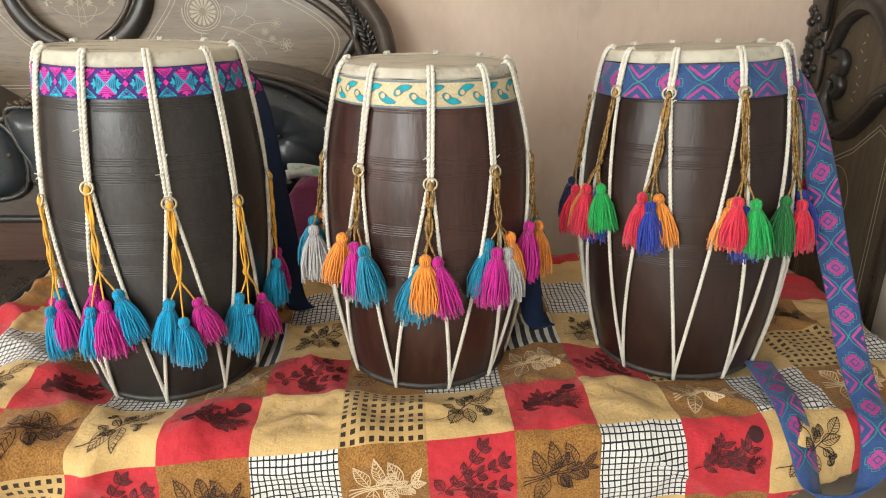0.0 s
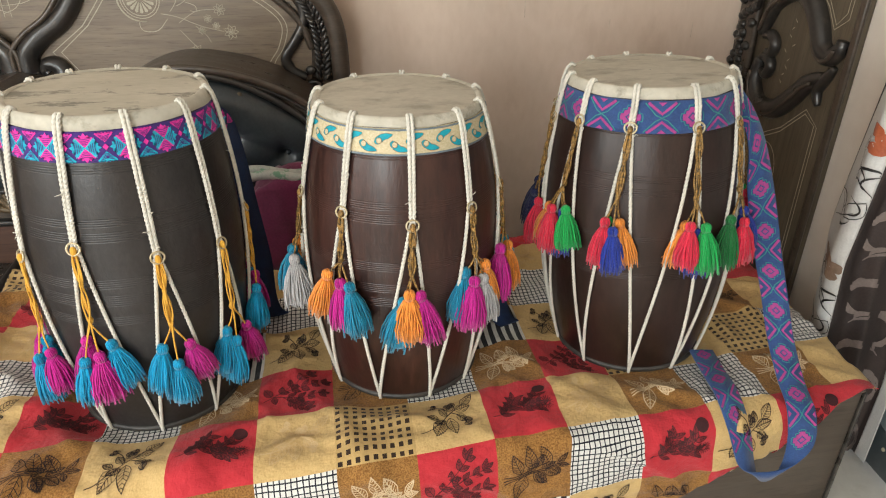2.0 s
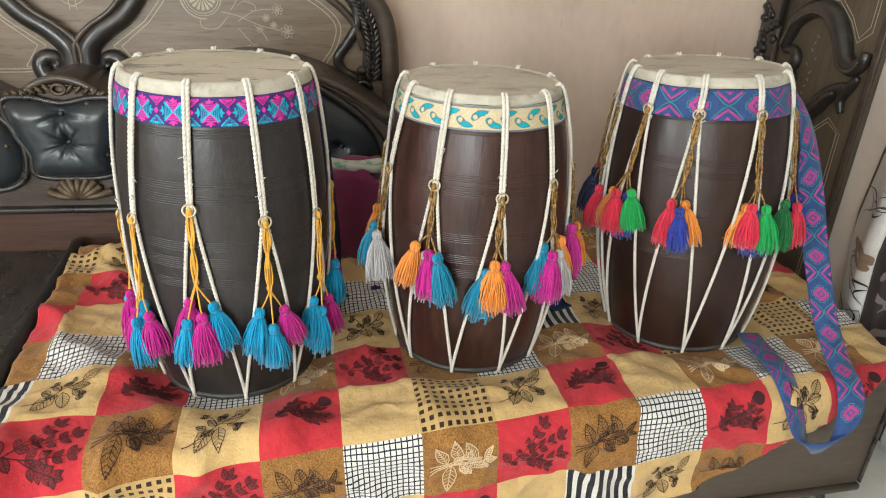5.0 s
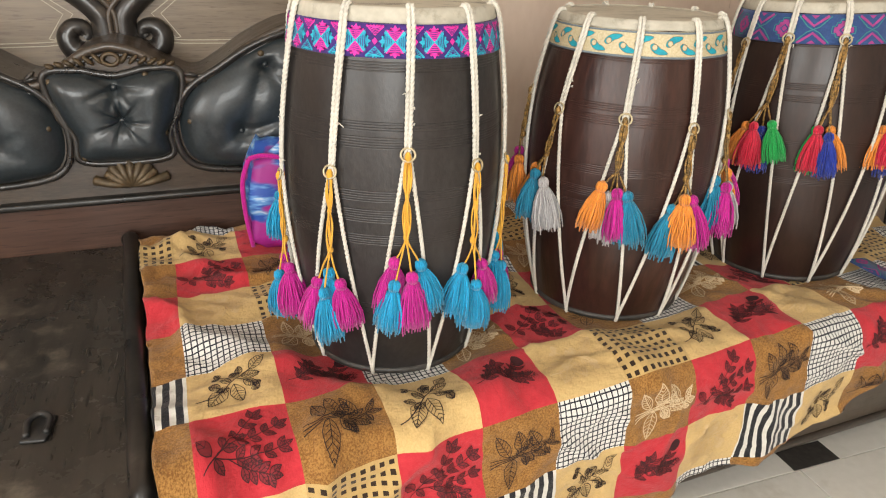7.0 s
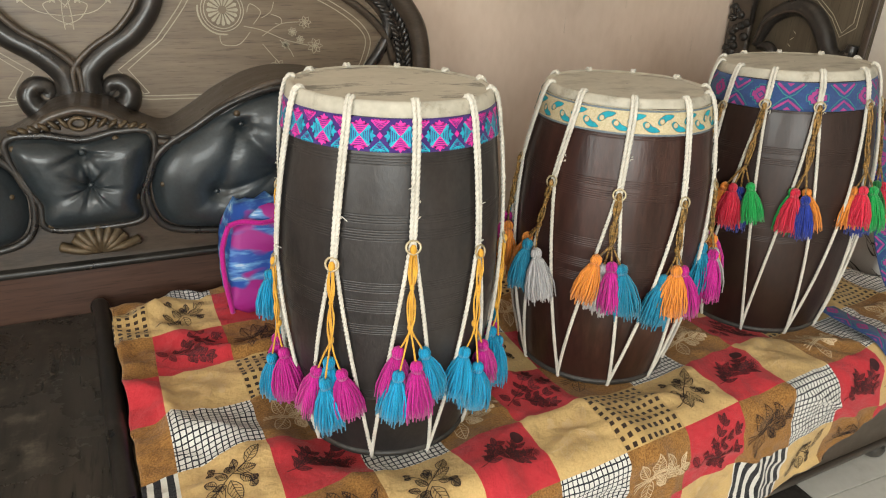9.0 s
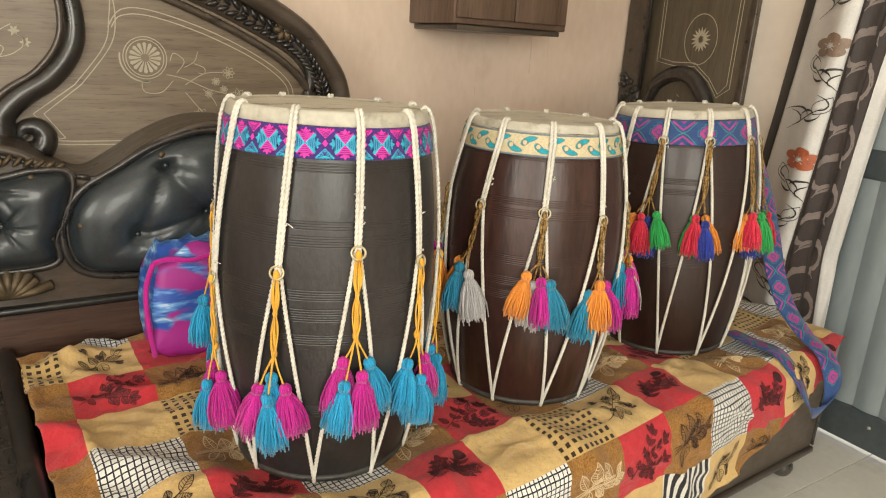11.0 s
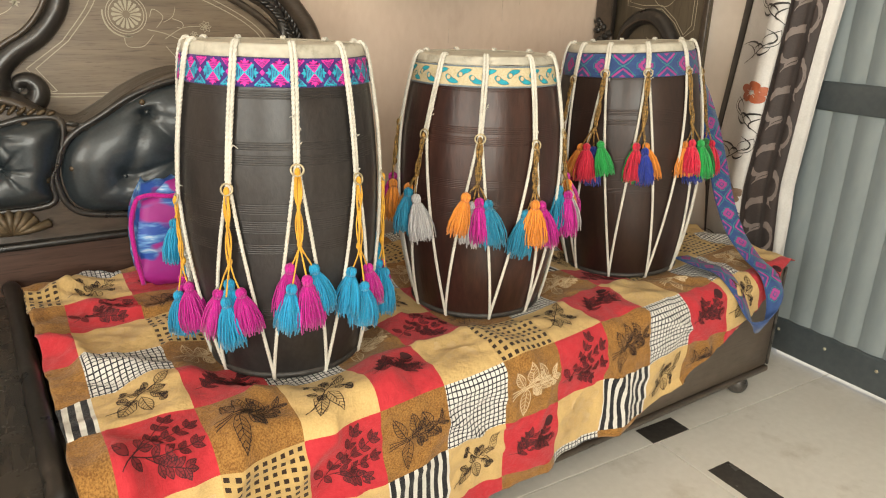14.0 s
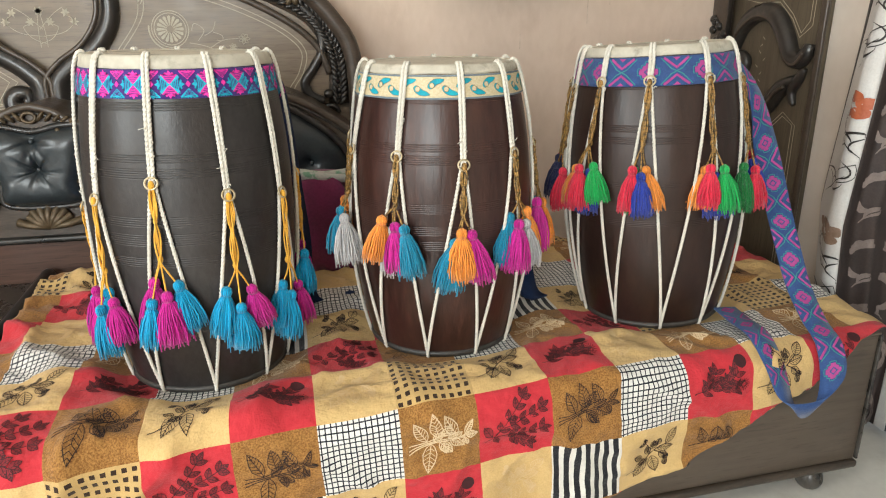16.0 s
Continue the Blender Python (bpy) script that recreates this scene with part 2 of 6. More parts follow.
M_PALEAQUA = surface("pale_aqua_thread", (0.10, 0.46, 0.56), (0.16, 0.56, 0.64), 0.8, big=50, fine=320, bump_by=0.5)
M_OUTLINE = surface("brown_gold_thread", (0.16, 0.11, 0.05), (0.26, 0.19, 0.09), 0.7, big=50, fine=320, bump_by=0.4)
M_SELVEDGE = surface("slate_selvedge", (0.13, 0.17, 0.20), (0.20, 0.24, 0.27), 0.7, big=50, fine=320, bump_by=0.4)
M_VIOLET = surface("violet_thread", (0.29, 0.036, 0.19), (0.41, 0.060, 0.26), 0.8, big=50, fine=320, bump_by=0.5)
M_GREENT = surface("green_thread", (0.03, 0.19, 0.20), (0.05, 0.27, 0.26), 0.8, big=50, fine=320, bump_by=0.5)
M_NAVY = surface("navy_strap_back", (0.008, 0.020, 0.065), (0.014, 0.036, 0.11), 0.88, big=40, fine=300, bump_by=0.5)
M_DOOR = surface("grey_sheet_metal", (0.215, 0.258, 0.272), (0.272, 0.315, 0.326), 0.5, metal=0.05, big=1.6, fine=30, stretch=(1, 1, 0.3), bump_by=0.06, c3=(0.27, 0.31, 0.315))
M_DOOR_D = surface("dark_door_rail", (0.075, 0.090, 0.097), (0.105, 0.122, 0.13), 0.45, metal=0.2, big=4, fine=50, bump_by=0.06)
M_CUR_W = surface("white_satin_curtain", (0.56, 0.545, 0.525), (0.68, 0.665, 0.645), 0.42, big=10, fine=200, bump_by=0.2, sheen=0.2)
M_CUR_D = surface("brown_satin_curtain", (0.028, 0.019, 0.017), (0.046, 0.031, 0.028), 0.6, big=10, fine=200, bump_by=0.2)
M_CUR_S = surface("taupe_satin_print", (0.155, 0.122, 0.110), (0.215, 0.172, 0.155), 0.5, big=14, fine=200, bump_by=0.1)
M_CUR_K = surface("black_curtain_print", (0.016, 0.014, 0.013), (0.035, 0.03, 0.028), 0.5, big=14, fine=200, bump_by=0.1)
M_CUR_R = surface("rust_flower_print", (0.36, 0.085, 0.035), (0.46, 0.13, 0.06), 0.5, big=30, fine=200, bump_by=0.1)
M_CUR_B = surface("brown_flower_print", (0.20, 0.13, 0.09), (0.29, 0.20, 0.15), 0.5, big=30, fine=200, bump_by=0.1)
M_BOX = wood("striped_cabinet_wood", (0.085, 0.050, 0.033), (0.16, 0.10, 0.068), (0.05, 0.028, 0.018), 0.4, (40, 40, 3))
M_BRONZE = surface("dark_bronze_caster", (0.035, 0.031, 0.027), (0.085, 0.076, 0.066), 0.32, big=20, fine=100)
M_DARKLEAF = surface("dark_leaf_print", (0.020, 0.011, 0.009), (0.036, 0.019, 0.014), 0.85, big=30, fine=200, bump_by=0.2)
M_WINE = surface("wine_leaf_print", (0.185, 0.014, 0.020), (0.290, 0.022, 0.030), 0.85, big=30, fine=200, bump_by=0.2)
M_WINELINE = surface("dark_wine_line_print", (0.040, 0.008, 0.011), (0.065, 0.011, 0.014), 0.85, big=30, fine=200, bump_by=0.2)
M_CREAMLEAF = surface("cream_leaf_print", (0.62, 0.45, 0.26), (0.74, 0.57, 0.36), 0.85, big=30, fine=200, bump_by=0.2)
M_BEIGELEAF = surface("beige_leaf_print", (0.63, 0.44, 0.215), (0.70, 0.52, 0.28), 0.85, big=30, fine=200, bump_by=0.2)
CLOTH = {
    "R": fabric("red_cotton", "plain", (0.47, 0.022, 0.034), (0.59, 0.040, 0.054)),
    "B": fabric("brown_cotton", "slub", (0.20, 0.086, 0.018), (0.40, 0.200, 0.055)),
    "T": fabric("tan_cotton", "slub", (0.60, 0.405, 0.165), (0.68, 0.47, 0.205)),
    "K": fabric("checked_cotton", "check", (0.80, 0.79, 0.75), (0.018, 0.02, 0.03)),
    "D": fabric("dotted_cotton", "dots", (0.58, 0.39, 0.155), (0.035, 0.018, 0.010)),
    "S": fabric("striped_cotton", "stripes", (0.78, 0.76, 0.70), (0.014, 0.014, 0.018)),
}

MARK = surface("wall_scratch", (0.70, 0.58, 0.47), (0.56, 0.42, 0.32), 0.7, big=30, fine=90, bump_by=0.1)


def bag_material():
    m = bpy.data.materials.new("tie_dye_bag_fabric")
    n, l, b = nodes_of(m)
    vec = stretched(n, l, (0.8, 1.0, 1.5))
    f = noise_node(n, l, vec, 7.0, 2, 0.5)
    g = noise_node(n, l, stretched(n, l, (0.7, 1.0, 3.2)), 16.0, 3, 0.6)
    inside = ramp(n, l, f, 0.46, 0.49)
    col = mix_node(n, l, inside, (0.36, 0.020, 0.24), (0.022, 0.085, 0.40))
    col = mix_node(n, l, math_node(n, l, "MULTIPLY", ramp(n, l, g, 0.46, 0.62), inside), col, (0.16, 0.38, 0.70))
    col = mix_node(n, l, math_node(n, l, "MULTIPLY", ramp(n, l, g, 0.60, 0.68), inside), col, (0.55, 0.66, 0.78))
    l.new(col, b.inputs["Base Color"])
    b.inputs["Roughness"].default_value = 0.55
    bump(n, l, b, g, 0.3, 0.004)
    return m


M_BAG = bag_material()
M_MAROON = surface("maroon_cloth", (0.110, 0.010, 0.045), (0.190, 0.018, 0.075), 0.8, big=9, fine=160, bump_by=0.4, sheen=0.2)
M_PALECLOTH = surface("pale_printed_cloth", (0.36, 0.37, 0.33), (0.48, 0.47, 0.43), 0.8, big=14, fine=160, bump_by=0.3, c3=(0.16, 0.30, 0.20), worn=(0.52, 0.60))

# ---- mesh helpers ----


def data_of(name, verts, faces, mats, smooth=True, index=None):
    me = bpy.data.meshes.new(name)
    me.from_pydata([tuple(v) for v in verts], [], faces)
    for m in (mats if isinstance(mats, (list, tuple)) else [mats]):
        me.materials.append(m)
    if index is not None:
        me.polygons.foreach_set("material_index", index)
    me.polygons.foreach_set("use_smooth", [smooth] * len(me.polygons))
    me.update()
    return me


def place(name, data, parent=None, label="", category="", group="", kind=""):
    ob = new(name, data)
    if parent is not None:
        ob.parent = parent
    return tagged(ob, label, category, group, kind)


def part(name, vf, mat, parent, label="", smooth=True):
    return place(name, data_of(name, vf[0], vf[1], mat, smooth), parent, label)


def joined(*pieces):
    verts, faces = [], []
    for v, f in pieces:
        k = len(verts)
        verts += list(v)
        faces += [tuple(i + k for i in q) for q in f]
    return verts, faces


def moved(vf, m):
    return [m @ Vector(v) for v in vf[0]], vf[1]


def box(x0, y0, z0, x1, y1, z1, bevel=0.0, segments=2):
    bm = bmesh.new()
    bmesh.ops.create_cube(bm, size=1)
    for v in bm.verts:
        v.co = Vector((x0 + (v.co.x + 0.5) * (x1 - x0), y0 + (v.co.y + 0.5) * (y1 - y0), z0 + (v.co.z + 0.5) * (z1 - z0)))
    if bevel:
        bmesh.ops.bevel(bm, geom=bm.edges[:], offset=bevel, segments=segments, profile=0.5, affect="EDGES")
    return from_bm(bm)


def from_bm(bm):
    bm.verts.index_update()
    out = [v.co.copy() for v in bm.verts], [tuple(v.index for v in f.verts) for f in bm.faces]
    bm.free()
    return out


def slab(poly, y0, y1, bevel=0.0):
    """A board: an outline in x and z, from depth y0 (front) to y1."""
    bm = bmesh.new()
    front = [bm.verts.new((x, y0, z)) for x, z in poly]
    f = bm.faces.new(front)
    r = bmesh.ops.extrude_face_region(bm, geom=[f])
    for v in r["geom"]:
        if isinstance(v, bmesh.types.BMVert):
            v.co.y = y1
    bmesh.ops.recalc_face_normals(bm, faces=bm.faces[:])
    if bevel:
        edges = [e for e in bm.edges if abs(e.verts[0].co.y - y0) < 1e-6 and abs(e.verts[1].co.y - y0) < 1e-6]
        bmesh.ops.bevel(bm, geom=edges, offset=bevel, segments=2, profile=0.5, affect="EDGES")
    return from_bm(bm)


def smooth_path(points, n=8, closed=False):
    """Catmull-Rom through the points."""
    p = [Vector(q) for q in points]
    out, k = [], len(p)
    for i in range(k if closed else k - 1):
        a, b, c, d = (p[(i - 1) % k], p[i], p[(i + 1) % k], p[(i + 2) % k]) if closed else (p[max(i - 1, 0)], p[i], p[i + 1], p[min(i + 2, k - 1)])
        for j in range(n):
            t = j / n
            out.append(0.5 * (2 * b + (c - a) * t + (2 * a - 5 * b + 4 * c - d) * t * t + (3 * b - a - 3 * c + d) * t ** 3))
    if not closed:
        out.append(p[-1])
    return out


def tube(path, radius, sides=8, closed=False, twist=0.0, lobes=2, depth=0.0, flat=None):
    """A round bar along a path; with lobes it becomes laid rope; flat squashes it along a direction."""
    p = [Vector(q) for q in path]
    k = len(p)
    rad = radius if isinstance(radius, (list, tuple)) else [radius] * k
    up, verts, faces, run = None, [], [], 0.0
    for i in range(k):
        t = (p[(i + 1) % k] - p[i - 1]) if closed else (p[min(i + 1, k - 1)] - p[max(i - 1, 0)])
        t = t.normalized() if t.length > 1e-9 else Vector((0, 0, 1))
        if up is None:
            up = t.cross(Vector((0.31, 0.92, 0.24))).normalized()
        up = (up - t * up.dot(t)).normalized()
        side = t.cross(up)
        if i:
            run += (p[i] - p[i - 1]).length
        for s in range(sides):
            a = 2 * math.pi * s / sides
            r = rad[i] * (1 + depth * math.cos(lobes * a - twist * run))
            off = up * math.cos(a) * r + side * math.sin(a) * r
            if flat is not None:
                off = off - flat[0] * off.dot(flat[0]) * (1 - flat[1])
            verts.append(p[i] + off)
    for i in range(k if closed else k - 1):
        j = (i + 1) % k
        for s in range(sides):
            q = (s + 1) % sides
            faces.append((i * sides + s, i * sides + q, j * sides + q, j * sides + s))
    if not closed:
        faces += [tuple(range(sides))[::-1], tuple((k - 1) * sides + s for s in range(sides))]
    return verts, faces


def lathe(profile, steps=64, cap_top=False, cap_bottom=False):
    verts, faces, k = [], [], len(profile)
    for r, z in profile:
        verts += [(r * math.cos(2 * math.pi * s / steps), r * math.sin(2 * math.pi * s / steps), z) for s in range(steps)]
    for i in range(k - 1):
        for s in range(steps):
            q = (s + 1) % steps
            faces.append((i * steps + s, i * steps + q, (i + 1) * steps + q, (i + 1) * steps + s))
    if cap_bottom:
        faces.append(tuple(range(steps))[::-1])
    if cap_top:
        faces.append(tuple((k - 1) * steps + s for s in range(steps)))
    return verts, faces


def ball(c, rx, ry, rz, seg=10, rings=6):
    verts, faces = lathe([(max(math.sin(math.pi * i / rings), 0.001), -math.cos(math.pi * i / rings)) for i in range(rings + 1)], seg)
    return [(c[0] + x * rx, c[1] + y * ry, c[2] + z * rz) for x, y, z in verts], faces


def strip(path, width, put, closed=False):
    """A flat line in a surface: path and width in the surface's own two coordinates, put() lifts them into space."""
    verts, faces, k = [], [], len(path)
    for i in range(k):
        a, b = (path[i - 1], path[(i + 1) % k]) if closed else (path[max(i - 1, 0)], path[min(i + 1, k - 1)])
        d = Vector((b[0] - a[0], b[1] - a[1]))
        d = d.normalized() if d.length > 1e-9 else Vector((1, 0))
        w = width[i] if isinstance(width, list) else width
        verts += [put(path[i][0] - d.y * w / 2, path[i][1] + d.x * w / 2), put(path[i][0] + d.y * w / 2, path[i][1] - d.x * w / 2)]
    for i in range(k if closed else k - 1):
        j = (i + 1) % k
        faces.append((2 * i, 2 * i + 1, 2 * j + 1, 2 * j))
    return verts, faces


def patch(poly, put):
    """A filled shape in a surface, as a fan round its middle."""
    k = len(poly)
    cx, cy = sum(p[0] for p in poly) / k, sum(p[1] for p in poly) / k
    verts = [put(cx, cy)] + [put(cx + (p[0] - cx) * 0.5, cy + (p[1] - cy) * 0.5) for p in poly] + [put(*p) for p in poly]
    faces = []
    for i in range(k):
        j = (i + 1) % k
        faces += [(0, 1 + i, 1 + j), (1 + i, 1 + k + i, 1 + k + j, 1 + j)]
    return verts, faces


def leaf_shape(x, y, ang, length, width, n=6, serrate=0.0):
    pts = []
    for side in (1, -1):
        for i in (range(n + 1) if side > 0 else range(n - 1, 0, -1)):
            t = i / n
            w = width * math.sin(math.pi * t ** 0.8) * (1 + (serrate if i % 2 else -serrate))
            pts.append((x + math.cos(ang) * length * t - math.sin(ang) * side * w, y + math.sin(ang) * length * t + math.cos(ang) * side * w))
    return pts


# ---- room ----
def wall_with_opening(name, axis, at, thick, a0, a1, z1, opening, mat):
    """A wall across axis at a place, with one opening (a, b, low, high) or none."""
    def slab3(a, b, lo, hi):
        return box(at, a, lo, at + thick, b, hi) if axis == "x" else box(a, at, lo, b, at + thick, hi)
    pieces = [(a0, a1, 0, z1)]
    if opening:
        oa, ob, lo, hi = opening
        pieces = [(a0, oa, 0, z1), (ob, a1, 0, z1), (oa, ob, hi, z1)] + ([(oa, ob, 0, lo)] if lo > 0 else [])
    return place(name, data_of(name, *joined(*[slab3(*p) for p in pieces]), mat, False), kind="structure")


place("wall_north", data_of("wall_north", *box(ROOM_X0 - 0.2, ROOM_Y1, 0, ROOM_X1 + 0.2, ROOM_Y1 + 0.2, ROOM_Z), M_WALL, False), kind="structure")
WALL_MARKS = [(0.42, 1.02, 0.05), (0.66, 1.10, 0.13), (0.74, 1.16, 0.10), (0.55, 1.20, 0.06), (0.98, 0.95, 0.05), (0.70, 0.98, 0.03)]
for mx, mz, ml in WALL_MARKS:
    streak = place("wall_mark", data_of("wall_mark", *box(mx - 0.0016, ROOM_Y1 - 0.0008, mz, mx + 0.0014, ROOM_Y1 - 0.0002, mz + ml), MARK, False), bpy.data.objects["wall_north"])
wall_with_opening("wall_east", "x", ROOM_X1, 0.2, ROOM_Y0 - 0.2, ROOM_Y1, ROOM_Z, (-0.275, 1.36, 0, 2.12), M_WALL_W)
place("wall_pier", data_of("wall_pier", *box(1.168, 1.372, 0, ROOM_X1 - 0.001, ROOM_Y1 - 0.001, ROOM_Z - 0.001), M_WALL_W, False), kind="structure")
wall_with_opening("wall_south", "y", ROOM_Y0 - 0.2, 0.2, ROOM_X0 - 0.2, ROOM_X1, ROOM_Z, (-2.65, -0.85, 0.8, 2.3), M_WALL)
# opening out of view, added behind the west fill lamp
wall_with_opening("wall_west", "x", ROOM_X0 - 0.2, 0.2, ROOM_Y0, ROOM_Y1, ROOM_Z, (-1.25, 0.05, 0.85, 2.15), M_WALL)
place("ceiling", data_of("ceiling", *box(ROOM_X0 - 0.2, ROOM_Y0 - 0.2, ROOM_Z, ROOM_X1 + 0.2, ROOM_Y1 + 0.2, ROOM_Z + 0.15), M_CEIL, False), kind="structure")
place("ground", data_of("ground", *box(-60, -60, -0.5, 60, 60, -0.125), M_GROUT, False), kind="structure")
floor = place("floor", data_of("floor", *box(ROOM_X0 - 0.2, ROOM_Y0 - 0.2, -0.12, ROOM_X1 + 0.6, ROOM_Y1 + 0.2, -0.006), M_GROUT, False), label="pale ceramic tiled floor with dark insets", kind="structure")


# ---- sheet metal door, curtain, wall cabinet, carved panel ----
def sheet_door():
    door = place("door_1", None, label="grey ribbed sheet metal double door, closed", category="door", kind="structure")
    X, y0, y1, top = 1.215, -0.259, 1.341, 2.09
    part("door_rail", box(X - 0.008, y0, 0.020, X + 0.03, y1, 0.14, 0.006), M_DOOR_D, door)
    part("door_rail", box(X - 0.008, y0, 0.865, X + 0.03, y1, 0.955, 0.006), M_DOOR_D, door)
    part("door_rail", box(X - 0.008, y0, top - 0.08, X + 0.03, y1, top, 0.006), M_DOOR_D, door)
    for lo, hi in ((0.14, 0.865), (0.955, top - 0.08)):
        k, w = 20, (y1 - y0) / 20
        for i in range(k):
            prof = []
            for j in range(9):
                t = j / 8
                prof.append((X + 0.010 - 0.008 * math.sin(math.pi * t) ** 1.2, y0 + (i + t) * w + (0.0015 if j == 0 else 0)))
            verts = [(x, y, z) for z in (lo, hi) for x, y in prof] + [(x + 0.004, y, z) for z in (lo, hi) for x, y in prof]
            faces = [(j, j + 1, 10 + j, 9 + j) for j in range(8)] + [(18 + j, 27 + j, 28 + j, 19 + j) for j in range(8)]
            part("slat", (verts, faces), M_DOOR, door)
    part("bolt", tube([(X - 0.02, 0.5, 0.94), (X - 0.02, 0.62, 0.94)], 0.008), M_DOOR_D, door, "dark steel bolt")
    for k in range(9):
        part("rivet", ball((X - 0.009, y0 + 0.1 + 0.17 * k, 0.10), 0.004, 0.006, 0.006, 8, 5), M_INLAY, door)


sheet_door()


def curtain():
    cur = place("curtain", None, label="brown and white satin curtain with scroll and flower print, drawn aside", category="curtain")
    zs = [0.03 + 2.2 * i / 60 for i in range(61)]

    plan = smooth_path([(1.155, 1.545, 0), (1.135, 1.515, 0), (1.085, 1.445, 0), (1.022, 1.365, 0), (0.994, 1.315, 0), (1.006, 1.280, 0), (1.042, 1.290, 0), (1.082, 1.260, 0), (1.122, 1.268, 0), (1.158, 1.246, 0), (1.165, 1.230, 0), (1.180, 1.210, 0)], 8)
    plan_s = (0.0, 0.07, 0.16, 0.25, 0.33, 0.40, 0.48, 0.58, 0.69, 0.80, 0.88, 1.0)

    def spot(s, z):
        """s runs over the gathered cloth, z is the height."""
        s = min(max(s, 0.0), 0.9999)
        i = max(k for k in range(11) if plan_s[k] <= s)
        f = (s - plan_s[i]) / (plan_s[i + 1] - plan_s[i]) * 8 + i * 8
        p = plan[int(f)].lerp(plan[min(int(f) + 1, len(plan) - 1)], f - int(f))
        low = max(0.62 - z, 0.0)
        ripple = 0.006 * math.sin(s * 2 * math.pi * 4.3 + z * 2.1) + 0.010 * noise.noise((s * 4, z * 1.7, 3.0))
        return Vector((min(p.x + ripple + 0.10 * low, 1.190), p.y - 0.085 * (max(z, 0.6) - 0.85) + 0.006 * math.sin(z * 3 + s * 5), z))
    for name, a, b, mat, lab in (("edge_piping", 0.0, 0.11, M_CUR_K, "black edge"), ("white_panel", 0.11, 0.40, M_CUR_W, "white satin panel with dark scrolls"),
                                 ("brown_panel", 0.40, 0.80, M_CUR_D, "dark brown satin panel"), ("white_border", 0.80, 1.0, M_CUR_W, "plain white border")):
        n = max(int((b - a) * 80), 4)
        verts = [spot(a + (b - a) * i / n, z) for z in zs for i in range(n + 1)]
        faces = [(r * (n + 1) + i, r * (n + 1) + i + 1, (r + 1) * (n + 1) + i + 1, (r + 1) * (n + 1) + i) for r in range(60) for i in range(n)]
        ob = part(name, (verts, faces), mat, cur, lab)
        ob.modifiers.new("thick", "SOLIDIFY").thickness = 0.003

    def on(s, z, lift=0.0):
        p = spot(s, z)
        d1, d2 = spot(s + 0.004, z) - p, spot(s, z + 0.01) - p
        nrm = d1.cross(d2).normalized()
        if nrm.x > 0:
            nrm = -nrm
        return p + nrm * (0.0035 + lift)
    black, rust, brown, taupe, pale = [], [], [], [], []

    def proud(s, z):
        return on(s, z, 0.0008)

    def kept(v):
        return min(max(v, 0.125), 0.395)

    def sprig(s, z, side):
        """Three curled leaves on a short stalk, the middle one outlined."""
        stalk = [(kept(s + side * 0.24 * (t - 0.5) * math.cos(0.9 * t)), z + 0.075 * (t - 0.4) + 0.012 * math.sin(3 * t)) for t in [q / 10 for q in range(11)]]
        black.append(strip(stalk, [0.0013 + 0.0026 * math.sin(math.pi * q / 10) for q in range(11)], on))
        for f, a0, r0 in ((2, 0.5, 0.042), (5, 1.5, 0.054), (8, 0.2, 0.044), (4, -1.0, 0.036), (7, 2.3, 0.040)):
            bx, bz = stalk[f]
            pts = [(kept(bx + side * 3.0 * r0 * t * math.cos(a0 + 1.5 * t)), bz + r0 * t * math.sin(a0 + 1.5 * t)) for t in [q / 9 for q in range(10)]]
            black.append(strip(pts, [0.0012 + 0.0058 * math.sin(math.pi * (q / 9) ** 0.8) ** 1.5 for q in range(10)], on))
        bx, bz = stalk[6]
        black.append(strip([(kept(bx + side * 0.02 + 3.0 * x), bz + y) for x, y in leaf_shape(0, 0, 1.2 if side > 0 else 1.9, 0.056, 0.014, 8)], 0.0026, on, True))
    for k in range(6):
        z = 0.275 + 0.327 * k
        target, s = (rust if k % 2 == 0 else brown), 0.315 - 0.012 * (k % 2)
        for q in range(5):
            a = q * 2 * math.pi / 5 + 0.3
            target.append(patch([(kept(s + 3.1 * (math.cos(a) * 0.021 + 0.0145 * math.cos(t))), z - 0.012 + math.sin(a) * 0.021 + 0.0145 * math.sin(t)) for t in [i * math.pi / 6 for i in range(12)]], on))
            pale.append(strip([(s, z - 0.012), (kept(s + 3.1 * math.cos(a) * 0.016), z - 0.012 + math.sin(a) * 0.016)], 0.0026, proud))
        sprig(0.285, z + 0.095, 1)
        sprig(0.300, z + 0.210, -1)
    def inside(v):
        return min(max(v, 0.412), 0.79)
    for i in range(24):
        z0, flip = 0.05 + 0.090 * i, 1 if i % 2 else -1
        s0 = 0.60 - flip * 0.05
        # a damask scroll: a curling stem with feathered leaves along it
        stem = [(inside(s0 + flip * 0.175 * math.cos(0.4 + 4.6 * t) * (1 - 0.78 * t)), z0 + 0.078 * math.sin(0.4 + 4.6 * t) * (1 - 0.78 * t)) for t in [q / 20 for q in range(21)]]
        taupe.append(strip(stem, [0.004 + 0.011 * math.sin(math.pi * q / 20) for q in range(21)], on))
        for q in range(1, 14, 2):
            a0 = math.atan2(stem[q + 1][1] - stem[q][1], (stem[q + 1][0] - stem[q][0]) * 0.45) - flip * 1.0
            size = 0.060 - 0.0022 * q
            pts = [(inside(stem[q][0] + 2.2 * size * t * math.cos(a0 + flip * 1.2 * t)), stem[q][1] + size * t * math.sin(a0 + flip * 1.2 * t)) for t in [w / 7 for w in range(8)]]
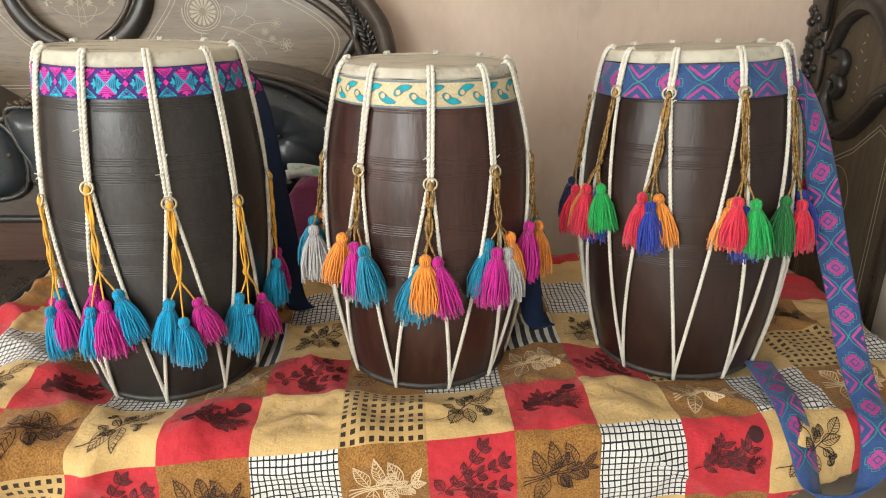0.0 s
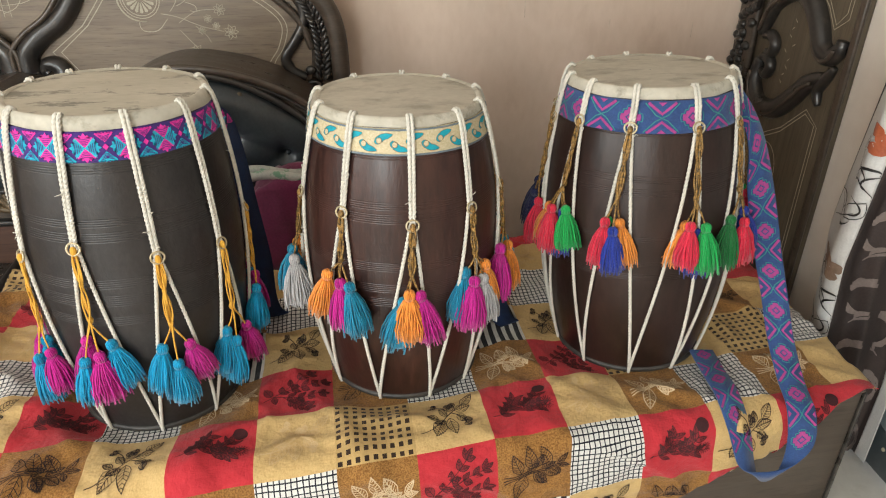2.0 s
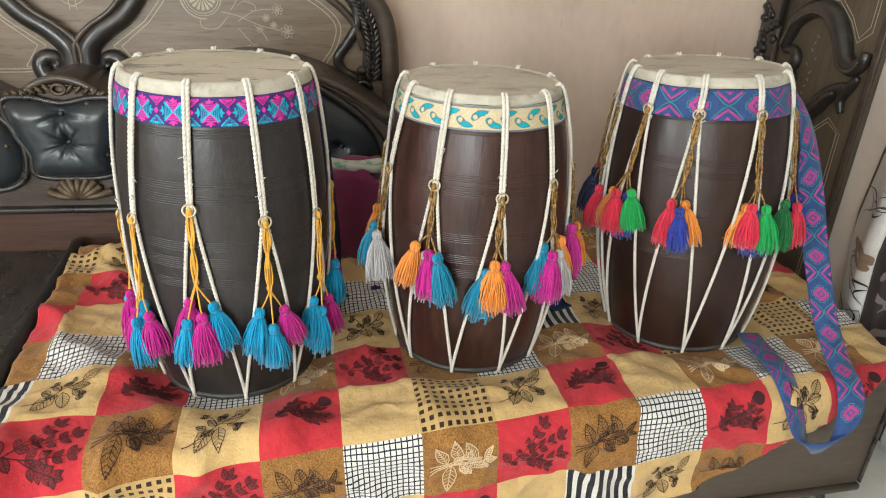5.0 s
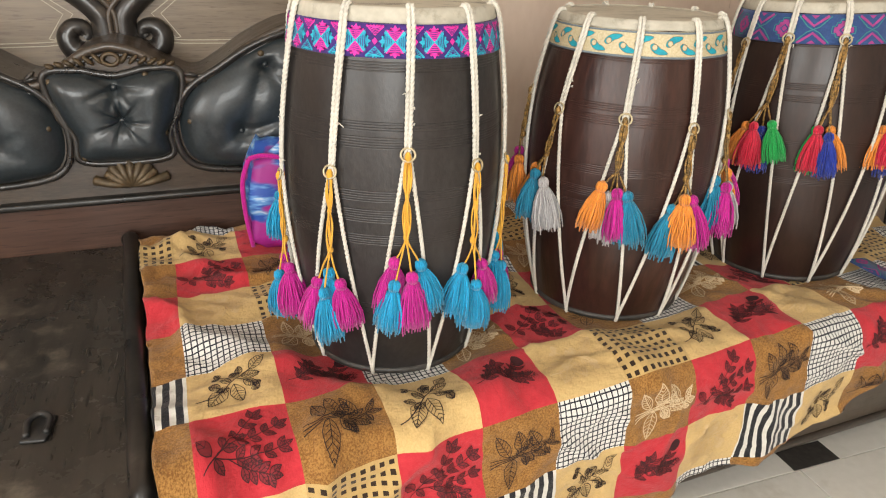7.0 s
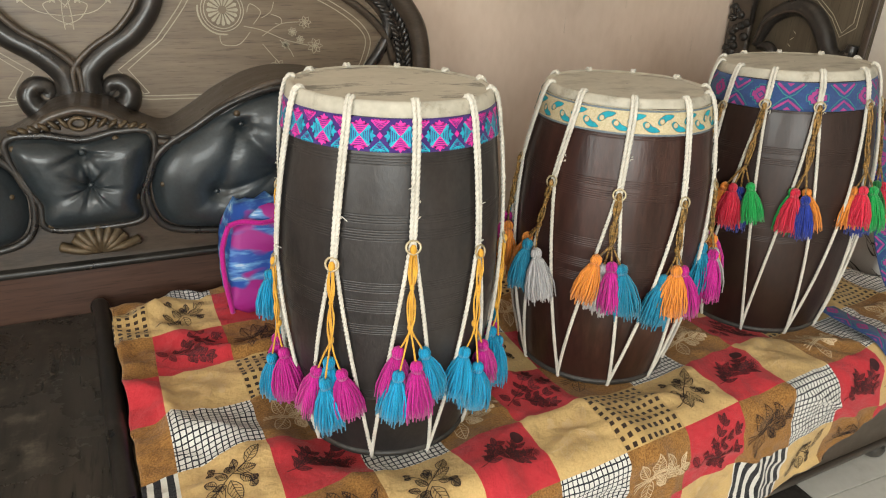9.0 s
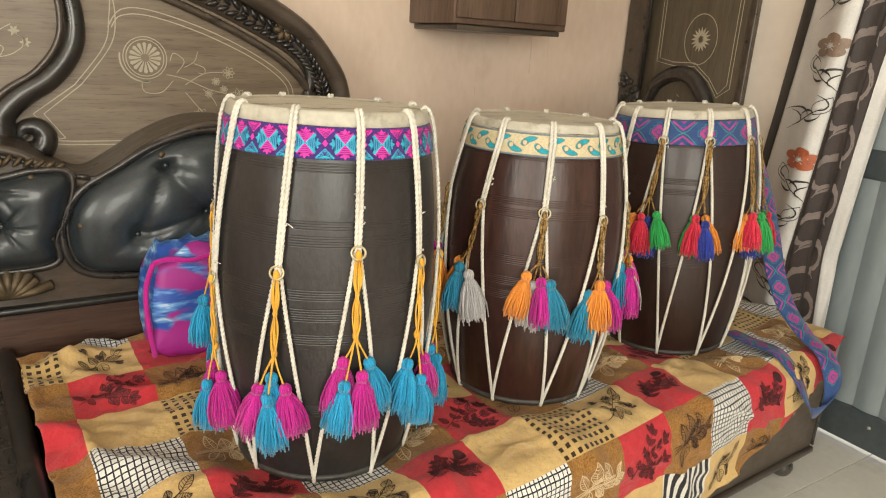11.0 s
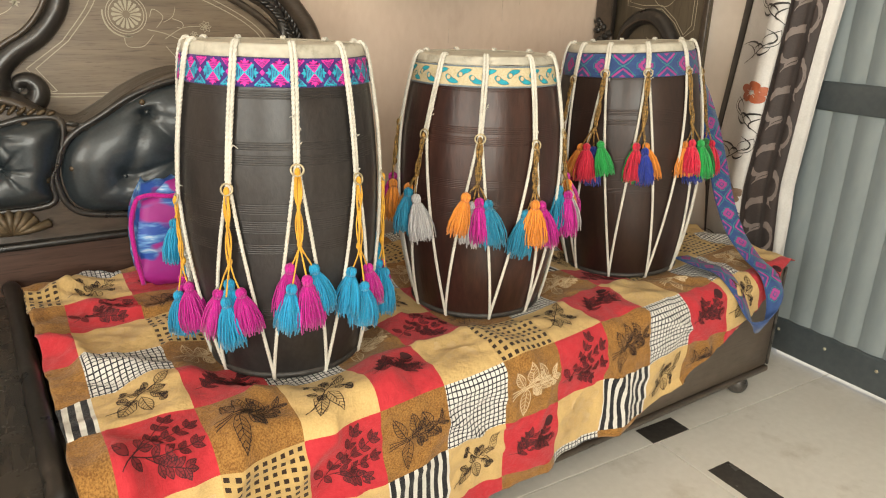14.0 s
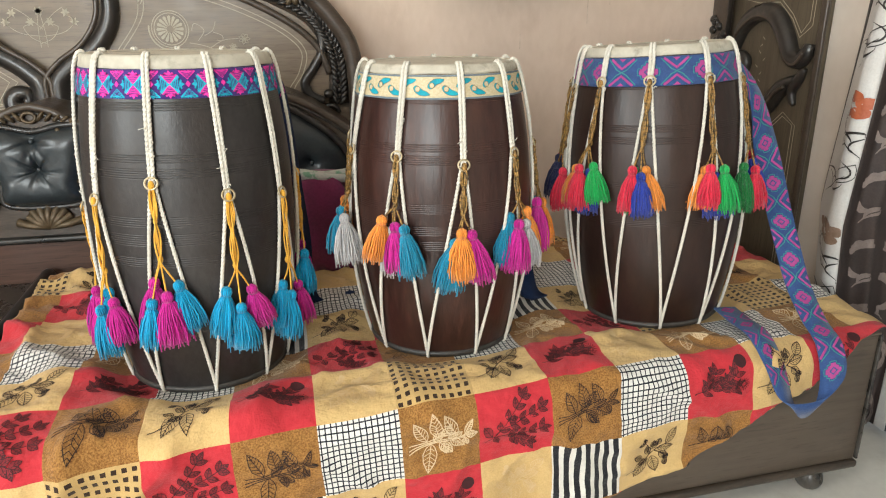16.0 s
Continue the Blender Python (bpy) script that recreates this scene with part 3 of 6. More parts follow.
            taupe.append(strip(pts, [0.002 + 0.013 * math.sin(math.pi * (w / 7) ** 0.7) for w in range(8)], on))
    for name, pile, mat in (("scroll_print", black, M_CUR_K), ("taupe_print", taupe, M_CUR_S), ("flower_vein", pale, M_CUR_W)):
        tagged(part(name, joined(*pile), mat, cur), kind="stuff")
    for name, pile, mat in (("rust_flower", rust, M_CUR_R), ("brown_flower", brown, M_CUR_B)):
        for q in range(0, len(pile), 5):
            part(name, joined(*pile[q:q + 5]), mat, cur)


curtain()


def wall_box():
    ob = place("wall_cabinet", None, label="small brown striped wooden cabinet hung on the wall", category="cabinet")
    part("body", box(0.14, 1.945, 1.245, 0.575, ROOM_Y1, 1.62, 0.004), M_BOX, ob)
    part("door", box(0.145, 1.928, 1.262, 0.352, 1.944, 1.61, 0.003), M_BOX, ob)
    part("door", box(0.356, 1.928, 1.262, 0.562, 1.944, 1.61, 0.003), M_BOX, ob)
    part("bottom_lip", box(0.16, 1.955, 1.228, 0.56, ROOM_Y1, 1.2435, 0.002), M_FRAMEW, ob)


wall_box()


def carved_panel():
    """A tall carved panel in the corner, its face turned into the room."""
    ob = place("carved_panel", None, label="tall dark carved wooden panel with pale inlay against the wall", category="panel")
    X = 1.150

    def spot(y, z, off=0.0):
        return Vector((X - off, y, z))
    part("board", box(X, 1.652, 0.02, 1.167, 2.215, 2.0, 0.003), M_PANEL_V, ob)
    part("stile", box(X - 0.012, 1.648, 0.02, X - 0.0005, 1.672, 2.0, 0.004), M_FRAMEW, ob)
    part("stile", box(X - 0.024, 2.105, 0.02, X - 0.0005, 2.212, 2.0, 0.01), M_FRAMEW, ob)
    part("stile_bead", tube([(X - 0.024, 2.100, 1.06), (X - 0.024, 2.100, 1.99)], 0.009, 8), M_CARVE, ob)
    for pts, thick in (([(2.07, 0.99), (2.051, 1.041), (2.022, 1.09), (1.945, 1.13), (1.867, 1.12), (1.805, 1.061), (1.769, 1.006), (1.728, 0.993), (1.70, 1.016), (1.695, 1.04)], 0.030),
                       ([(2.05, 0.92), (2.058, 0.856), (2.012, 0.793), (1.924, 0.794), (1.85, 0.847), (1.788, 0.91), (1.729, 0.936)], 0.030),
                       ([(2.06, 0.985), (2.02, 0.995), (1.991, 0.975), (2.0, 0.945), (2.032, 0.945)], 0.018), ([(2.06, 0.915), (2.02, 0.93), (1.99, 0.91), (2.005, 0.88), (2.035, 0.885)], 0.018), ([(1.73, 0.86), (1.745, 0.90), (1.72, 0.94), (1.70, 0.97)], 0.016)):
        path = smooth_path([spot(y, z, 0.010) for y, z in pts], 6)
        n = len(path) - 1
        part("scroll", tube(path, [thick * (0.45 + 0.55 * math.sin(math.pi * min(max(i / n, 0.02), 0.98)) ** 0.7) for i in range(n + 1)], 10), M_CARVE, ob)
        if thick > 0.02:
            part("scroll_bead", tube([p + Vector((-0.022, 0, -0.012)) for p in path[3:-3]], 0.006, 7), M_FRAMEW, ob)
    rnd = random.Random(3)
    lumps = [ball(spot(2.115 + 0.085 * rnd.random(), 0.76 + 0.36 * i / 30, 0.024), 0.014, 0.020, 0.015, 8, 5) for i in range(30)]
    part("leaf_carving", joined(*lumps), M_CARVE, ob)
    lines = []

    def on(y, z):
        return spot(y, z, 0.0012)
    for cy, cz in ((1.862, 1.255), (1.93, 0.60)):
        for q in range(16):
            a = q * math.pi / 8
            lines.append(patch(leaf_shape(cy + 0.008 * math.cos(a), cz + 0.010 * math.sin(a), a, 0.034, 0.0045), on))
        lines.append(strip([(cy + 0.070 * math.cos(a), cz + 0.088 * math.sin(a)) for a in [i * math.pi / 16 for i in range(32)]], 0.0028, on, True))
    for g in (0.0, 0.013):
        for pts in ([(2.06 - g, 1.9), (2.05 - g, 1.17 + g), (1.97, 1.158 + g), (1.87, 1.159 + g), (1.80, 1.11 + g), (1.757 - g * 0.3, 1.057 + g), (1.708 + g, 1.091 + g), (1.708 + g, 1.9)],
                    [(2.06 - g, 0.2), (2.05 - g, 0.70), (1.987, 0.694 - g), (1.88, 0.75 - g), (1.783, 0.834 - g), (1.72 + g, 0.80), (1.715 + g, 0.2)]):
            lines.append(strip(pts, 0.0028, on))
    for q in range(9):
        lines.append(patch(leaf_shape(1.93 + 0.012 * math.sin(q * 2.1), 0.87 + 0.022 * q, 0.6 + (q % 2) * 1.9, 0.018, 0.0016), on))
    tagged(part("inlay", joined(*lines), M_INLAY, ob), kind="stuff")


carved_panel()

# ---- headboard ----
HX = -1.046     # its middle
YP, YF, YL = 2.085, 2.045, 1.875   # face of the panel, of the border, of the padded part


def mirrored(points):
    """The right half of an outline, then its mirror image."""
    return list(points) + [(2 * HX - x, z) for x, z in reversed(points)]


def headboard():
    ob = place("headboard", None, label="ornate dark carved wooden headboard with buttoned black leather", category="headboard")
    outer = [(-0.137, 0.50), (-0.137, 0.90), (-0.150, 1.04), (-0.192, 1.125), (-0.260, 1.20), (-0.362, 1.262), (-0.50, 1.325), (-0.68, 1.39), (-0.86, 1.44), (-1.0, 1.465)]
    oc = [(p.x, p.y) for p in smooth_path([(x, z, 0) for x, z in outer], 6)]
    part("back_panel", slab(mirrored(oc), YP, YP + 0.04), M_PANEL, ob, "brown walnut-veneered panel", False)
    full = smooth_path([(x, YF + 0.015, z) for x, z in mirrored([(x - 0.02, z - 0.008 if z > 1.1 else z) for x, z in outer])], 6)
    part("outer_moulding", tube(full, 0.027, 10), M_FRAMEW, ob)
    inner = [(-0.205, 0.78), (-0.185, 0.90), (-0.188, 1.00), (-0.215, 1.075), (-0.28, 1.14), (-0.38, 1.20), (-0.52, 1.262), (-0.70, 1.325), (-0.88, 1.37), (-1.0, 1.39)]
    band = [(p.x, p.y) for p in smooth_path([(x, z, 0) for x, z in inner], 6)]
    for sgn in (1, -1):
        def fx(x):
            return x if sgn > 0 else 2 * HX - x
        part("inner_moulding", tube([(fx(x), YP - 0.01, z) for x, z in [(p.x, p.y) for p in smooth_path([(x - 0.05, z - 0.035, 0) for x, z in inner[2:]], 6)]], 0.011, 8), M_FRAMEW, ob)
        cheek = smooth_path([(fx(x), YP - 0.005, z) for x, z in ((-0.36, 1.20), (-0.30, 1.155), (-0.262, 1.10), (-0.255, 1.04), (-0.285, 0.985), (-0.315, 0.94), (-0.30, 0.90), (-0.26, 0.88))], 8)
        part("cheek_scroll", tube(cheek, 0.016, 8), M_CARVE, ob)
        spine = smooth_path([(-0.214, 0.875, 0), (-0.208, 0.95, 0), (-0.216, 1.03, 0), (-0.248, 1.10, 0), (-0.30, 1.155, 0), (-0.40, 1.208, 0), (-0.52, 1.262, 0), (-0.66, 1.312, 0)], 5)
        part("carved_band", tube([(fx(p.x), YP - 0.002, p.y) for p in spine], 0.034, 8, False, 0, 2, 0, (Vector((0, 1, 0)), 0.25)), M_FRAMEW, ob)
        leaves = []
        for i in range(1, len(spine) - 1):
            d = spine[i + 1] - spine[i - 1]
            a0 = math.atan2(d.y, d.x)
            for w in (1, -1):
                c = Vector((fx(spine[i].x - math.sin(a0) * w * 0.013), YP - 0.013, spine[i].y + math.cos(a0) * w * 0.013))
                leaves.append(moved(ball((0, 0, 0), 0.019, 0.010, 0.0075, 8, 5), Matrix.Translation(c) @ Matrix.Rotation(-(a0 + w * 0.6) * sgn, 4, "Y")))
            if i % 3 == 0:
                leaves.append(ball((fx(spine[i].x), YP - 0.017, spine[i].y), 0.007, 0.007, 0.007, 8, 5))
        part("leaf_carving", joined(*leaves), M_CARVE, ob)
        curl = [(fx(-0.245 + (0.030 - 0.0022 * i) * math.cos(i * 0.55)), YP - 0.012, 0.845 + (0.030 - 0.0022 * i) * math.sin(i * 0.55)) for i in range(13)]
        part("rosette", joined(tube(curl, 0.008, 7), ball((fx(-0.245), YP - 0.02, 0.905), 0.016, 0.012, 0.014)), M_CARVE, ob)
        part("flower_boss", joined(*[moved(ball((0.017, 0, 0), 0.016, 0.010, 0.010, 8, 5), Matrix.Translation((fx(-0.335), YP - 0.018, 1.195)) @ Matrix.Rotation(q * 1.05, 4, "Y")) for q in range(6)]), M_GOLDC, ob)
        sc = smooth_path([(fx(x), YP - 0.008, z) for x, z in ((-0.90, 1.36), (-0.865, 1.28), (-0.85, 1.19), (-0.862, 1.12), (-0.91, 1.055), (-0.975, 1.01), (-1.018, 0.965), (-1.024, 0.925)) + tuple((-0.968 + (0.052 - 0.0062 * q) * math.cos(3.35 + q * 0.95), 0.912 + (0.052 - 0.0062 * q) * math.sin(3.35 + q * 0.95)) for q in range(8))], 7)
        k = len(sc)
        part("s_scroll", tube(sc, [0.017 + 0.015 * math.sin(math.pi * min(i / k * 1.1, 1)) for i in range(k)], 10), M_CARVE, ob)
        inn = [p + Vector((-0.030 * sgn, -0.022, 0.012)) for p in sc[6:int(k * 0.62)]]
        part("s_scroll_bead", tube(inn, 0.008, 8), M_FRAMEW, ob)

        # pale inlay
        def on(x, z):
            return Vector((fx(x), YP - 0.0012, z))
        lines = []
        for g in (0.0, 0.014):
            pts = [(-0.765, 1.27), (-0.772 + g, 1.20), (-0.788 + g, 1.13), (-0.86 + g, 1.035)]
            c1 = [(p.x, p.y) for p in smooth_path([(x, z, 0) for x, z in pts], 6)]
            lines.append(strip(c1 + [(-0.955 + g * 1.6, 0.964), (-0.905 + g, 0.905)], 0.0026, on))
            c2 = [(p.x, p.y) for p in smooth_path([(x, z, 0) for x, z in ((-0.905 + g, 0.905), (-0.885 + g, 0.888 + g * 0.6), (-0.36 - g, 0.886 + g * 0.6))], 4)]
            lines.append(strip(c2, 0.0026, on))
            c3 = [(p.x, p.y) for p in smooth_path([(x, z, 0) for x, z in ((-0.36 - g, 0.892 + g * 0.6), (-0.345 - g, 0.93), (-0.318 - g, 0.97), (-0.305 - g, 1.03), (-0.345 - g, 1.083 - g * 0.4), (-0.44, 1.14 - g), (-0.56, 1.19 - g), (-0.68, 1.222 - g), (-0.745, 1.218 - g), (-0.777 + g * 0.6, 1.175))], 6)]
            lines.append(strip(c3, 0.0026, on))
        cx, cz = -0.695, 1.105
        for q in range(16):
            a = q * math.pi / 8
            lines.append(patch([(cx + r * math.cos(a + d), cz + r * math.sin(a + d)) for r, d in ((0.010, -0.10), (0.036, -0.13), (0.039, 0.0), (0.036, 0.13), (0.010, 0.10))], on))
        for r in (0.045, 0.052):
            lines.append(strip([(cx + r * math.cos(i * math.pi / 20), cz + r * math.sin(i * math.pi / 20)) for i in range(40)], 0.0022, on, True))
        for q in range(30):
            a = math.pi * 0.95 + q * 0.062
            lines.append(patch([(cx + 0.060 * math.cos(a) + 0.0026 * math.cos(t), cz + 0.060 * math.sin(a) + 0.0026 * math.sin(t)) for t in (0, 1.05, 2.1, 3.14, 4.2, 5.2)], on))
        vines = [((-0.645, 1.065), (-0.60, 1.055), (-0.54, 1.03), (-0.48, 1.015)), ((-0.62, 1.07), (-0.60, 1.10), (-0.625, 1.12), (-0.635, 1.10)), ((-0.60, 1.085), (-0.575, 1.10), (-0.565, 1.125)), ((-0.575, 1.095), (-0.55, 1.085), (-0.55, 1.07), (-0.565, 1.072)),
                 ((-0.60, 1.04), (-0.55, 1.07), (-0.50, 1.075)), ((-0.63, 1.05), (-0.66, 1.02), (-0.70, 1.02), (-0.705, 1.045), (-0.685, 1.045)), ((-0.60, 1.02), (-0.58, 0.995), (-0.555, 0.965)), ((-0.555, 1.03), (-0.53, 1.005), (-0.52, 0.985))]
        for vn in vines:
            lines.append(strip([(p.x, p.y) for p in smooth_path([(x, z, 0) for x, z in vn], 7)], 0.0019, on))
        for fx0, fz0, fr in ((-0.486, 1.074, 0.017), (-0.461, 1.013, 0.021), (-0.563, 0.962, 0.019), (-0.52, 1.05, 0.012), (-0.54, 1.018, 0.011), (-0.50, 1.03, 0.011)):
            for q in range(7):
                lines.append(strip([(p[0], p[1]) for p in leaf_shape(fx0, fz0, q * 0.9, fr, fr * 0.28, 4)], 0.0017, on, True))
        for vn in (((-1.055, 1.06), (-1.055, 1.10), (-1.05, 1.15)), ((-1.055, 1.07), (-1.02, 1.085), (-1.0, 1.115), (-1.02, 1.125)), ((-1.055, 1.09), (-0.99, 1.10), (-0.955, 1.13), (-0.975, 1.15)), ((-1.05, 1.11), (-1.01, 1.15), (-0.98, 1.17))):
            lines.append(strip([(p.x, p.y) for p in smooth_path([(x, z, 0) for x, z in vn], 7)], 0.0019, on))
        for fx0, fz0 in ((-1.02, 1.13), (-0.975, 1.155), (-1.045, 1.16), (-0.955, 1.13)):
            for q in range(6):
                lines.append(patch(leaf_shape(fx0, fz0, q * 1.05, 0.013, 0.003, 4), on))
        tagged(part("inlay", joined(*lines), M_INLAY, ob, "pale inlaid lines and flowers"), kind="stuff")
    # padded lower part
    arch = [(-0.125, 0.545), (-0.125, 0.755), (-0.175, 0.81), (-0.25, 0.865), (-0.33, 0.912), (-0.43, 0.948), (-0.55, 0.968), (-0.64, 0.958), (-0.73, 0.918), (-0.80, 0.872), (-0.865, 0.838), (-0.92, 0.858), (-0.985, 0.905), (-1.04, 0.922)]
    ac = [(p.x, p.y) for p in smooth_path([(x, z, 0) for x, z in arch[2:]], 5)]
    part("padded_frame", slab(mirrored(arch[:2] + ac), YL, YP, 0.004), M_FRAMEW, ob, "dark wooden frame round the padding", False)
    rim = [(x, YL - 0.004, z - 0.010) for x, z in mirrored(ac)]
    part("arch_moulding", tube([(x, y + 0.004, z + 0.004) for x, y, z in rim], 0.011, 8), M_FRAMEW, ob)
    part("arch_bead", tube([(x, y + 0.002, z - 0.012) for x, y, z in rim], 0.005, 8), M_CARVE, ob)

    def cushion(poly, buttons, mid, mirror=False):
        pc = [(p.x, p.y) for p in smooth_path([(x, z, 0) for x, z in poly], 7, True)]
        steps, verts, faces, k = 26, [], [], len(pc)
        links = [(a, b) for i, a in enumerate(buttons) for b in buttons[i + 1:] if math.dist(a, b) < 0.21]
        for s in range(steps + 1):
            t = s / steps
            for x0, z0 in pc:
                x, z = mid[0] + (x0 - mid[0]) * t, mid[1] + (z0 - mid[1]) * t
                h = 0.052 * max(1 - t ** 5, 0) ** 0.6
                for bx, bz in buttons:
                    d = math.dist((x, z), (bx, bz))
                    h -= 0.020 * math.exp(-(d / 0.016) ** 2) + 0.009 * math.exp(-(d / 0.050) ** 2)
                    a = math.atan2(z - bz, x - bx)
                    h -= 0.007 * math.exp(-(d / 0.050) ** 2) * max(math.sin(a * 7 + bx * 40), 0) ** 2
                for (ax, az), (bx, bz) in links:
                    u = ((x - ax) * (bx - ax) + (z - az) * (bz - az)) / ((bx - ax) ** 2 + (bz - az) ** 2)
                    if 0 < u < 1:
                        d = math.dist((x, z), (ax + u * (bx - ax), az + u * (bz - az)))
                        h -= 0.005 * math.exp(-(d / 0.007) ** 2) + 0.004 * math.exp(-(d / 0.03) ** 2)
                h += 0.003 * noise.noise((x * 14, z * 14, 2.0))
                verts.append(((2 * HX - x) if mirror else x, YL - 0.002 - max(h, -0.001), z))
        for s in range(steps):
            for i in range(k):
                j = (i + 1) % k
                q = (s * k + i, s * k + j, (s + 1) * k + j, (s + 1) * k + i)
                faces.append(q if mirror else q[::-1])
        c = part("cushion", (verts, faces), M_LEATHER, ob, "buttoned black leather pad")
        for bx, bz in buttons:
            xx = (2 * HX - bx) if mirror else bx
            part("button", ball((xx, YL - 0.020, bz), 0.007, 0.005, 0.007, 10, 6), M_LEATHER, c)
        edge = [((2 * HX - x) if mirror else x, YL - 0.006, z) for x, z in [(mid[0] + (x - mid[0]) * 1.035, mid[1] + (z - mid[1]) * 1.05) for x, z in pc]]
        part("cushion_beading", tube(edge, 0.009, 8, True), M_CARVE, ob)
        studs = [(poly[i][0] * 0.93 + mid[0] * 0.07, poly[i][1] * 0.93 + mid[1] * 0.07) for i in range(0, len(poly), 3)]
        for sx, sz in studs:
            part("stud", ball(((2 * HX - sx) if mirror else sx, YL - 0.022, sz), 0.008, 0.006, 0.008, 10, 6), M_GOLDC, c)
    pad = [(-0.142, 0.850), (-0.075, 0.860), (0.0, 0.846), (0.075, 0.860), (0.142, 0.850), (0.128, 0.765), (0.102, 0.71), (0.097, 0.655), (0.0, 0.645), (-0.097, 0.655), (-0.102, 0.71), (-0.128, 0.765)]
    cushion([(HX + x, z) for x, z in pad], [(HX + 0.004, 0.748), (HX - 0.002, 0.826)], (HX, 0.752))
    side = [(-0.915, 0.735), (-0.875, 0.81), (-0.80, 0.858), (-0.72, 0.905), (-0.62, 0.937), (-0.52, 0.935), (-0.41, 0.905), (-0.30, 0.84), (-0.22, 0.76), (-0.20, 0.67), (-0.24, 0.622), (-0.40, 0.610), (-0.60, 0.607), (-0.80, 0.610), (-0.895, 0.640)]
    pads = [(-0.771, 0.706), (-0.70, 0.868), (-0.61, 0.75), (-0.45, 0.79), (-0.44, 0.68), (-0.31, 0.73)]
    for mir in (False, True):
        cushion(side, pads, (-0.56, 0.76), mir)
    # shell and crest
    shell = place("shell_ornament", None, ob, "gilded carved shell")
    for i in range(9):
        a = math.pi * (0.06 + 0.88 * i / 8)
        length = 0.075 - 0.018 * abs(i - 4) / 4 if i not in (0, 8) else 0.085
        tip = Vector((math.cos(a) * length, 0, 0.060 * math.sin(a) if 0 < i < 8 else 0.016))
        path = smooth_path([Vector((0, -0.012, 0)), tip * 0.5 + Vector((0, -0.020, 0)), tip + Vector((0, -0.002, 0))], 5)
        part("rib", moved(tube(path, [0.006 + 0.007 * j / (len(path) - 1) for j in range(len(path))], 7), Matrix.Translation((HX + 0.002, YL, 0.582))), M_GOLDC, shell)
    crest = place("crest_ornament", None, ob)
    for sgn in (1, -1):
        for i in range(6):
            c = Vector((HX + sgn * (0.028 + 0.020 * i), YL - 0.008, 0.890 - 0.003 * i))
            part("leaf", moved(ball((0, 0, 0), 0.018 - 0.0012 * i, 0.010, 0.006, 8, 5), Matrix.Translation(c) @ Matrix.Rotation(-sgn * (0.9 - 0.1 * i), 4, "Y")), M_GOLDC, crest)
    part("boss", tube([(HX + 0.017 * math.cos(a), YL - 0.010, 0.888 + 0.013 * math.sin(a)) for a in [i * math.pi / 10 for i in range(20)]], 0.005, 7, True), M_GOLDC, crest)
    for sgn in (1, -1):
        part("leaf_ornament", joined(*[moved(ball((0.014, 0, 0), 0.018, 0.008, 0.006, 8, 5), Matrix.Translation((HX + sgn * 0.185, YL - 0.006, 0.845)) @ Matrix.Rotation(sgn * q, 4, "Y")) for q in (0.2, 0.7, 3.3)]), M_CARVE, ob)
    x0, x1 = 2 * HX + 0.10, -0.10
    part("base_ledge", box(x0, YL - 0.022, 0.538, x1, YP, 0.5565, 0.006), M_RIM, ob)
    part("base_board", box(x0, YL - 0.004, 0.02, x1, YP, 0.5375, 0.004), M_RAIL, ob, "red-brown wooden base board")


headboard()


# ---- bed deck and divan ----
def bed_deck():
    ob = place("bed_platform", None, label="dusty black wooden bed platform without mattress", category="bed")
    edge = [(-2.15, 0.30), (-1.005, 0.30), (-1.005, 0.95), (-1.055, 1.864), (-2.15, 1.864)]
    verts = [(x, y, z) for z in (0.385, 0.420) for x, y in edge]
    part("deck_board", (verts, [(4, 3, 2, 1, 0), (5, 6, 7, 8, 9)] + [(q, (q + 1) % 5, 5 + (q + 1) % 5, 5 + q) for q in range(5)]), M_DECK, ob, "scuffed dusty black board", False)
    part("side_rail", box(-2.15, 0.30, 0.06, -1.10, 0.33, 0.3845, 0.004), M_RIM, ob)
    part("side_rail", box(-1.12, 0.335, 0.06, -1.085, 1.86, 0.3845, 0.004), M_RIM, ob)
    for x in (-2.1, -1.14):
        for y in (0.36, 1.80):
            part("leg", box(x - 0.03, y - 0.03, 0, x + 0.03, y + 0.03, 0.0595, 0.004), M_RIM, ob)
    br = place("hinge_bracket", None, label="small black plastic bracket lying on the board", category="bracket")
    part("plate", moved(box(-0.020, -0.032, 0, 0.020, 0.032, 0.007, 0.003), pose(-1.168, 1.14, 0.4205, 0, 0, -8)), M_BRACKET, br)
    part("hook", tube(smooth_path([(-1.182, 1.118, 0.430), (-1.184, 1.150, 0.434), (-1.168, 1.166, 0.436), (-1.152, 1.152, 0.434), (-1.154, 1.120, 0.430)], 6), 0.0055, 8), M_BRACKET, br)


bed_deck()


def front_y(x):
    """The line along which the divan's front runs."""
    return 1.0 + 0.055 * x


